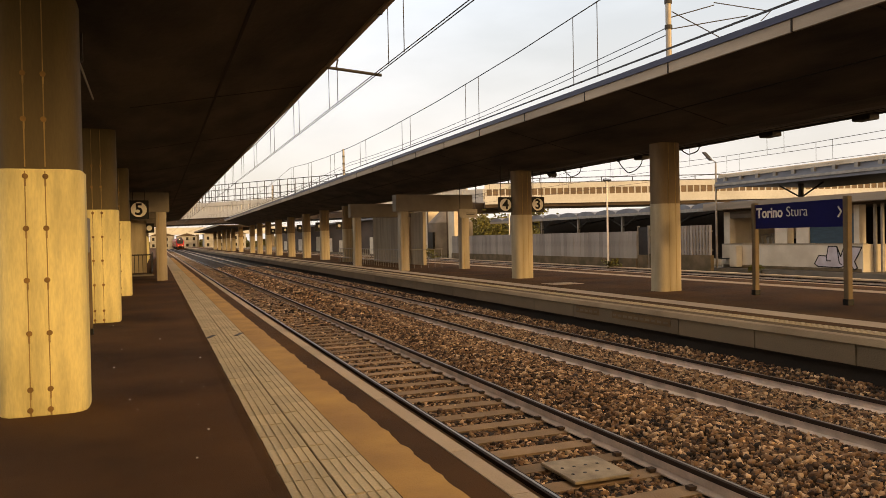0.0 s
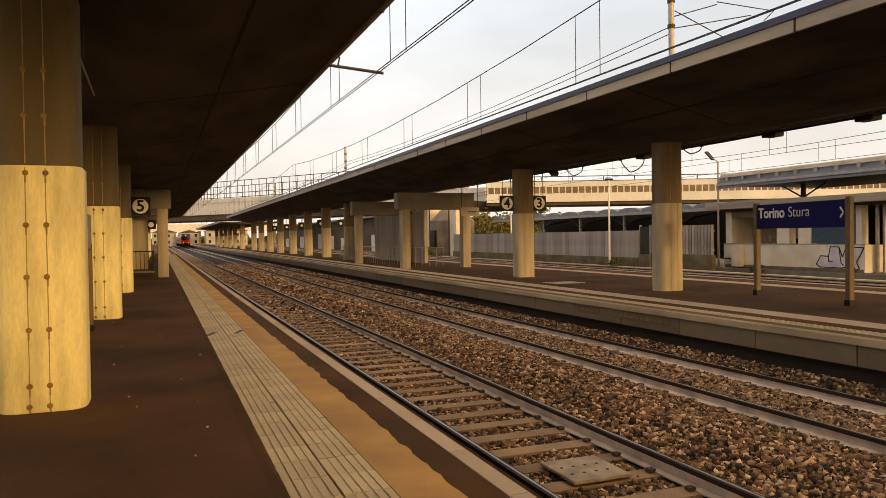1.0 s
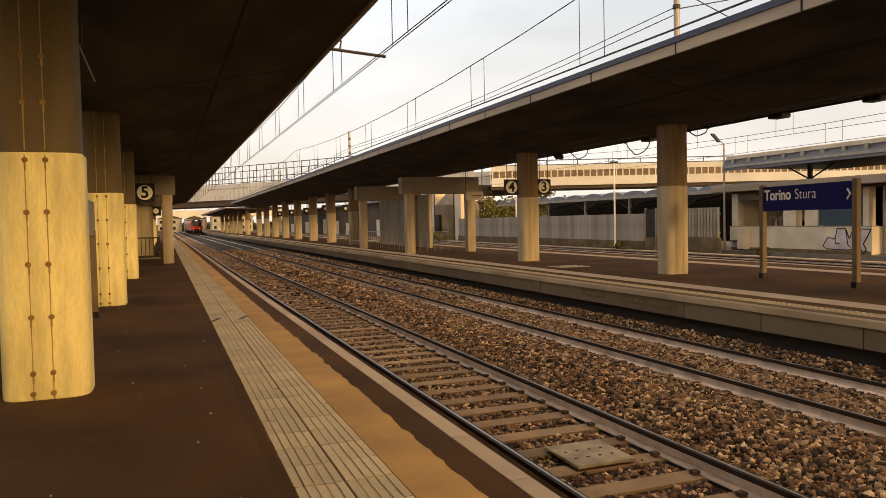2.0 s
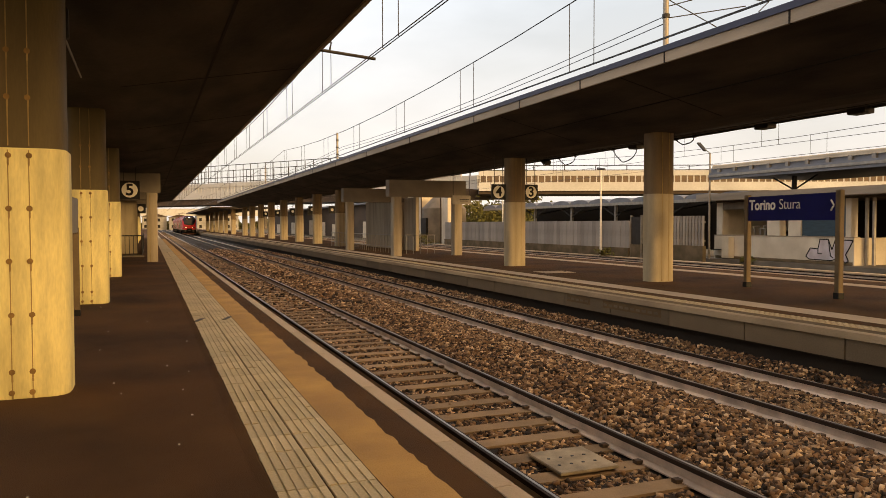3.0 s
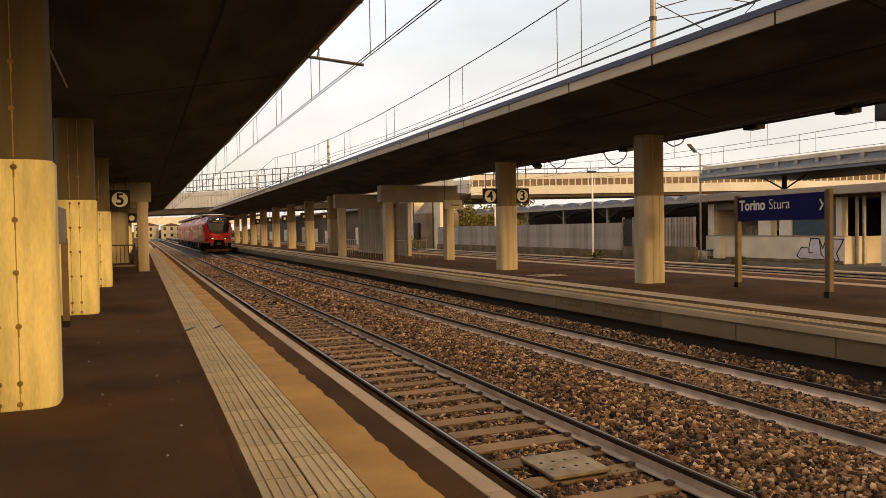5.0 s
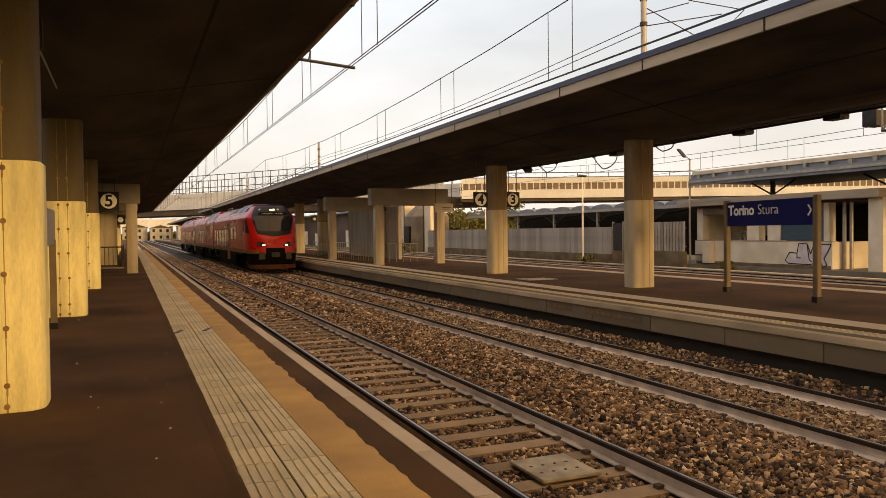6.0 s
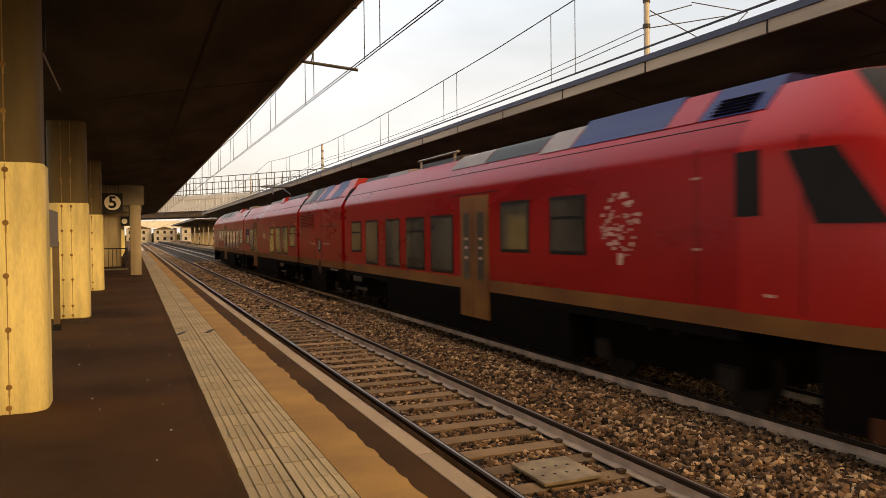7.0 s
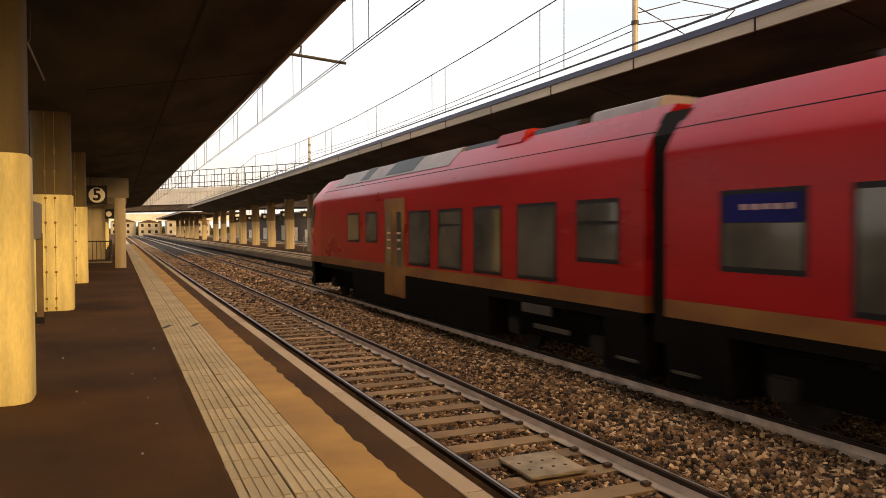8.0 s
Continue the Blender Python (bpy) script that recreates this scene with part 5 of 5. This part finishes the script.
roof_gear(B, [(g + 0.6, g + 4.8, 0.92, 0.18, STEEL_DARK, "dark roof unit"), (g + 5.2, g + 5.9, 1.02, 0.2, RED, "red roof bridge"), (g + 6.2, g + 9.6, 0.9, 0.16, ROOF_GEAR, "grey roof cover")])
# pantograph, half raised
pz = ROOF_Z + 0.15
pan = part("pantograph", boxes((-0.6, 0.6, g + 12.3, g + 13.6, pz - 0.2, pz)), STEEL_DARK, train, "raised dark steel pantograph")
for q in (((-0.5, g + 12.5, pz), (-0.45, g + 11.0, pz + 0.5)), ((0.5, g + 12.5, pz), (0.45, g + 11.0, pz + 0.5)), ((-0.45, g + 11.0, pz + 0.5), (-0.3, g + 13.0, pz + 1.0)), ((0.45, g + 11.0, pz + 0.5), (0.3, g + 13.0, pz + 1.0))):
    part("arm", rods(0.03, q), STEEL_DARK, pan)
for y in (12.9, 13.2):
    part("collector", rods(0.03, ((-0.8, g + y, pz + 1.02), (0.8, g + y, pz + 1.02))), STEEL_DARK, pan)

C = car(*CAR_C, nose=1)
g = 42.2
for y0, y1, v in ((0.68, 1.7, 1), (2.24, 3.46, 0), (4.01, 5.13, 0), (5.63, 6.82, 1), (7.23, 8.53, 0)):
    train_window(C, g + y0, g + y1, 1.66 if (v and y0 < 1) else 1.32, 2.55, v == 1)
train_door(C, g + 8.78, g + 10.2)
for y0, y1 in ((10.78, 11.76), (12.34, 13.49)):
    train_window(C, g + y0, g + y1, 1.78, 2.6)
roof_gear(C, [(g + 0.7, g + 2.3, 0.8, 0.22, ROOF_GEAR, "pale roof housing"), (g + 2.5, g + 3.9, 0.9, 0.14, STEEL_DARK, "dark roof unit"), (g + 4.0, g + 5.0, 1.02, 0.17, RED, "red roof bridge"), (g + 5.2, g + 6.7, 0.9, 0.14, STEEL_DARK, "dark roof unit")])
roof_cover(C, g + 6.8, g + 15.6, ROOF_GEAR, "pale grey roof cover", h=0.12)
roof_cover(C, g + 9.0, g + 10.9, STEEL_DARK, "dark roof panel", z0=3.53, h=0.14, out=0.024)
roof_cover(C, g + 12.4, g + 13.1, STEEL_DARK, "dark roof panel", z0=3.53, h=0.14, out=0.024)


def window_display(car_body, y0, y1, bars):
    """A passenger display behind the top of a window: navy, with pale bars for its writing."""
    for s in (-1, 1):
        x0, x1 = sorted((s * SIDE, s * (SIDE + 0.011)))
        d = part("passenger_display", boxes((x0, x1, y0, y1, 2.2, 2.5)), NAVY, car_body, "dark blue passenger display")
        bm = bmesh.new()
        x0, x1 = sorted((s * SIDE, s * (SIDE + 0.013)))
        for k in range(bars):
            a = y0 + 0.12 + (y1 - y0 - 0.3) * k / bars
            box(bm, x0, x1, a, a + 0.07, 2.33, 2.39)
        part("writing_bar", bm, DECAL, d, "pale bars of writing")


window_display(B, 26.2 + 13.78, 26.2 + 14.82, 5)
# pale data panels on the black underframe
for y in (44.6, 29.4, 17.2):
    side_panel(train, "data_panel", PAD, y, y + 0.9, 0.78, 0.93, 0.008, "worn grey data panel")
    side_panel(train, "data_panel", PAD, y - 0.5, y + 0.5, 0.55, 0.62, 0.008, "worn grey data panel")
for y in (19.22, 26.17, 42.17):
    for s in (-1, 1):
        for dy in (-0.75, 0.35):
            part("step_plate", boxes((min(s * 1.36, s * 1.43), max(s * 1.36, s * 1.43), y + dy, y + dy + 0.4, 0.40, 0.43)), PAD, train, "worn step plate")
    bm = bmesh.new()
    prism(bm, [(-1.28, 0.7), (1.28, 0.7), (1.28, 3.3), (1.05, 3.62), (-1.05, 3.62), (-1.28, 3.3)], y - 0.25, y + 0.25)
    part("gangway", bm, GANGWAY, train, "black rubber gangway")
for y in BOGIES:
    bogie(y)
for y0, y1 in ((9.0, 13.5), (31.5, 36.5), (48.0, 53.0)):
    part("equipment_box", boxes((-1.3, 1.3, y0, y1, 0.28, 0.75)), SKIRT, train, "near-black equipment box", bevel=0.03)

# ---- pieces: kerb stones, tiles, sleepers, ballast ----
SPEED, TIP_7 = 38.4, 3.67


def motions():
    """The train runs towards the camera and past it at an even speed."""
    walk(train, [(t, pose(T2, TIP_7 + SPEED * (7.0 - t), RAIL_Z)) for t in (0.0, 1.0, 2.0, 3.0, 4.0, 5.0, 6.0, 7.0, 8.0)])


me = finish("kerb_stone", boxes((1.882, KERB_X, 0.004, 0.996, -0.16, 0.008)), KERB)
for i in range(150):
    part("kerb_stone", me, KERB, left_platform, at=(0, -4 + i, 0))
part("kerb_row", boxes((1.882, KERB_X, 146, Y1, -0.16, 0.008), (1.882, KERB_X, Y0, -4, -0.16, 0.008)), KERB, left_platform, kind="stuff")

me = finish("wall_panel", boxes((ISLAND_X + 0.03, ISLAND_X + 0.16, 0.012, 1.988, -0.42, -0.10)), CONCRETE_PANEL)
for i in range(60):
    part("wall_panel", me, CONCRETE_PANEL, island, at=(0, -6 + 2.0 * i, 0))
part("wall_row", boxes((ISLAND_X + 0.03, ISLAND_X + 0.16, 114, Y1, -0.42, -0.1), (ISLAND_X + 0.03, ISLAND_X + 0.16, Y0, -6, -0.42, -0.1)), CONCRETE_PANEL, island, kind="stuff")


def tile_mesh(bm, w, l, ribs, worn):
    """A ribbed tile; the ribs named in worn are trodden flat."""
    box(bm, 0.003, w - 0.003, 0.004, l - 0.004, 0.0, 0.004)
    for k in range(ribs):
        c = w * (k + 0.5) / ribs
        h = 0.009 if k in worn else 0.012
        box(bm, c - 0.024, c + 0.024, 0.006, l - 0.006, 0.003, h)


tiles = []
for worn in ((), (0, 1), (4,), (2, 3)):
    bm = bmesh.new()
    tile_mesh(bm, 0.31, 0.40, 5, worn)
    tiles.append(finish("tile", bm, TILE))
tr_ = random.Random(21)
for i in range(145):
    for x, dy in ((0.642, 0.0), (0.957, 0.0)):
        part("tile", tr_.choice(tiles), TILE, left_platform, at=pose(x, -12.0 + dy + 0.4 * i, tr_.uniform(-0.0006, 0.0004), 0, tr_.uniform(-0.05, 0.05), 0))
# asphalt crumbled over the edge of the strip
bm = bmesh.new()
y, prev = -4.0, None
while y < 30:
    x = 0.655 + 0.025 * noise.noise((1, y * 1.1, 5)) + 0.018 * noise.noise((2, y * 4.0, 9)) + tr_.uniform(-0.008, 0.008)
    row = [bm.verts.new(p) for p in ((0.56, y, 0.0015), (x - 0.02, y, 0.0145), (x, y, 0.0035))]
    if prev:
        bm.faces.new((prev[0], prev[1], row[1], row[0]))
        bm.faces.new((prev[1], prev[2], row[2], row[1]))
    prev, y = row, y + tr_.uniform(0.05, 0.14)
part("asphalt_edge", bm, ASPHALT, left_platform, "crumbled asphalt lip")

bm = bmesh.new()
for i in range(300):
    box(bm, 0.643, 1.265, 46.2 + 0.4 * i, 46.595 + 0.4 * i, 0.0, 0.006)
part("tile_rows", bm, TILE_STUFF, left_platform, "far rows of tactile tiles", kind="stuff")

bm = bmesh.new()
prism(bm, [(-1.15, -0.36), (1.15, -0.36), (1.15, -0.16), (0.55, -0.168), (-0.55, -0.168), (-1.15, -0.16)], -0.12, 0.12)
sleeper = finish("sleeper", bm, SLEEPER, bevel=0.012)
for tr in (track1, track2):
    low = -0.07 if tr is track2 else 0.0
    for i in range(-22, 130):
        part("sleeper", sleeper, SLEEPER, tr, at=pose(random.uniform(-0.01, 0.01), 0.17 + 0.575 * i, low + random.uniform(-0.006, 0.0), 0, 0, random.uniform(-0.4, 0.4)))
    bm = bmesh.new()
    for i in range(130, 420):
        box(bm, -1.15, 1.15, 0.05 + 0.575 * i, 0.29 + 0.575 * i, -0.3, -0.165 + low)
    part("sleeper_rows", bm, SLEEPER_STUFF, tr, "far rows of sleepers", kind="stuff")
    bm = bmesh.new()
    for i in range(-22, 90):
        y = 0.17 + 0.575 * i
        for dx in (-0.7535, 0.7535):
            for s in (-1, 1):
                box(bm, dx + s * 0.095 - 0.035, dx + s * 0.095 + 0.035, y - 0.035, y + 0.035, -0.165, -0.13)
    part("rail_clips", bm, CLIP, tr, "dark spring rail clips", kind="stuff")

# crushed stone, scattered over the bed
rng = np.random.default_rng(3)
base = np.array([(x, y, z) for z in (-0.75, 0.75) for y in (-0.85, 0.85) for x in (-0.85, 0.85)])
tri = np.array([(0, 2, 1), (1, 2, 3), (4, 5, 6), (5, 7, 6), (0, 1, 4), (1, 5, 4), (2, 6, 3), (3, 6, 7), (0, 4, 2), (2, 4, 6), (1, 3, 5), (3, 7, 5)])
NV = len(base)


def scatter(name, n, x0, x1, y0, y1, size, label, power=1.0, stone=STONE):
    u = rng.random(n) ** power
    px, py = rng.uniform(x0, x1, n), y0 + (y1 - y0) * u
    for rx in (T1 - 0.7535, T1 + 0.7535, T2 - 0.7535, T2 + 0.7535):
        near = np.abs(px - rx) < 0.13
        px[near] += np.where(px[near] < rx, -0.13, 0.13)
    on = np.zeros(n, bool)
    for tc in (T1,):
        phase = ((py - 0.17 + 0.2875) % 0.575) - 0.2875
        on |= (np.abs(px - tc) < 1.12) & (np.abs(phase) < 0.135)
    drop = on & (rng.random(n) > 0.03)
    px, py = px[~drop], py[~drop]
    n = len(px)
    pz = np.array([bed_height(x) for x in px]) + rng.uniform(-0.012, 0.03, n)
    pz -= 0.028 * (np.abs(px - T1) < 0.72)
    s = size * rng.uniform(0.55, 1.25, (n, 1)) * rng.uniform(0.65, 1.2, (n, 3))
    shape = base[None] * s[:, None, :] * rng.uniform(0.6, 1.15, (n, NV, 1)) + rng.normal(0, 0.16, (n, NV, 3)) * s[:, None, :]
    a, b = rng.uniform(0, 6.283, n), rng.uniform(-1.2, 1.2, n)
    ca, sa, cb, sb = np.cos(a)[:, None], np.sin(a)[:, None], np.cos(b)[:, None], np.sin(b)[:, None]
    x, y, z = shape[..., 0], shape[..., 1], shape[..., 2]
    y, z = y * cb - z * sb, y * sb + z * cb
    x, y = x * ca - y * sa, x * sa + y * ca
    co = np.stack((x + px[:, None], y + py[:, None], z + pz[:, None]), -1).reshape(-1, 3)
    faces = (tri[None] + NV * np.arange(n)[:, None, None]).reshape(-1)
    me = bpy.data.meshes.new(name)
    nf = len(faces) // 3
    me.vertices.add(len(co))
    me.vertices.foreach_set("co", co.reshape(-1))
    me.loops.add(len(faces))
    me.loops.foreach_set("vertex_index", faces)
    me.polygons.add(nf)
    me.polygons.foreach_set("loop_start", np.arange(0, nf * 3, 3))
    me.polygons.foreach_set("loop_total", np.full(nf, 3))
    me.update(calc_edges=True)
    me.materials.append(stone)
    return tagged(new(name, me), label, "ballast", kind="stuff")


scatter("ballast", 118000, 2.1, 8.7, 3.0, 20.0, 0.031, "loose brown crushed stones between rails and sleepers")
scatter("ballast", 42000, 2.1, 9.4, 20.0, 70.0, 0.058, "loose brown crushed stones further down the tracks", 1.4)
scatter("ballast", 14000, 2.1, 9.4, -12.0, 3.0, 0.05, "loose brown crushed stones behind the platform end")
scatter("ballast", 15000, 8.5, 9.6, 0.0, 45.0, 0.028, "dark brown crushed stones along the island wall", 1.2)

scatter("ballast", 12000, 6.9, 8.2, 2.0, 30.0, 0.028, "dusty pale stones between the rails by the island", 1.3, DUSTY_STONE)

plate = thing("track_plate", "pale perforated metal plate lying between the rails", "metal plate", (3.72, 6.15, -0.70))
part("sheet", boxes((-0.30, 0.32, -0.33, 0.33, 0.0, 0.03)), mat("weathered_plate", (0.34, 0.285, 0.20), 0.7, 0.35, 5, 0.3, 60), plate, "pale steel sheet", bevel=0.006)
for i in range(8):
    bm = bmesh.new()
    disc(bm, (-0.2 + 0.13 * (i % 4), -0.12 + 0.2 * (i // 4), 0.03), 0.018, (0, 0, 1), 0.003, 8)
    part("hole", bm, BLACK, plate)

# raised studs of the island's tactile stripe
bm = bmesh.new()
for i in range(230):
    for k in range(3):
        x, y = 9.985 + 0.115 * k, 4.0 + 0.115 * i
        box(bm, x - 0.022, x + 0.022, y - 0.022, y + 0.022, 0.005, 0.013)
part("tactile_studs", bm, TILE_STUFF, island, "raised pale studs", kind="stuff")
hatch_slab = thing("access_cover", "pale concrete access cover set in the island platform", "access cover", (12.4, 21.5, 0.0))
part("cover", boxes((-0.55, 0.55, -0.45, 0.45, 0.002, 0.012)), KERB, hatch_slab, "pale worn cover")
part("lifting_lug", boxes((-0.42, -0.36, -0.04, 0.04, 0.012, 0.02)), STEEL_DARK, hatch_slab)
part("lifting_lug", boxes((0.36, 0.42, -0.04, 0.04, 0.012, 0.02)), STEEL_DARK, hatch_slab)

# worn nameplates on the island wall
for y, l in ((14.83, 1.0), (12.25, 2.05)):
    np_ = thing("nameplate", "worn brown nameplate with faded writing on the island wall", "plate", (ISLAND_X + 0.03, y, -0.22), "wall nameplates")
    part("plate", boxes((-0.008, 0.0, 0, l, -0.075, 0.085)), GRIME, np_, "faded plate")
    for k in range(int(l / 0.2)):
        part("writing_bar", boxes((-0.011, -0.008, 0.08 + 0.2 * k, 0.22 + 0.2 * k, -0.03, 0.02)), CONCRETE_PANEL, np_)

# small things on the platform
for x, y in ((0.72, 12.9), (1.18, 13.0)):
    dr = thing("drain_slot", "small dark drain slot in the tactile strip", "drain", pose(x, y, 0.012, 0, 0, -20), "drain slots")
    part("frame", boxes((-0.035, 0.035, -0.2, 0.2, 0.0, 0.006)), STEEL_DARK, dr)
lr = np.random.default_rng(11)
bm = bmesh.new()
for k in range(34):
    x, y, e = lr.uniform(-1.6, 1.2), lr.uniform(3.6, 18.0), lr.uniform(0.004, 0.010)
    box(bm, x - e, x + e, y - e, y + e * 0.6, 0.0, 0.005)
tagged(part("litter", bm, WHITE), "pale specks of litter and gum on the asphalt", "litter", kind="stuff")
cb = thing("junction_box", "small cable box and slanting pipe under the near canopy", "junction box", (-0.80, 8.3, 3.55))
part("box", boxes((-0.06, 0.06, -0.05, 0.05, -0.12, 0.18)), STEEL_DARK, cb, "dark steel box", bevel=0.01)
part("pipe", rods(0.012, ((0.01, 0.0, -0.08), (-0.08, 3.3, 0.10))), GALV, cb, "thin grey pipe")

motions()
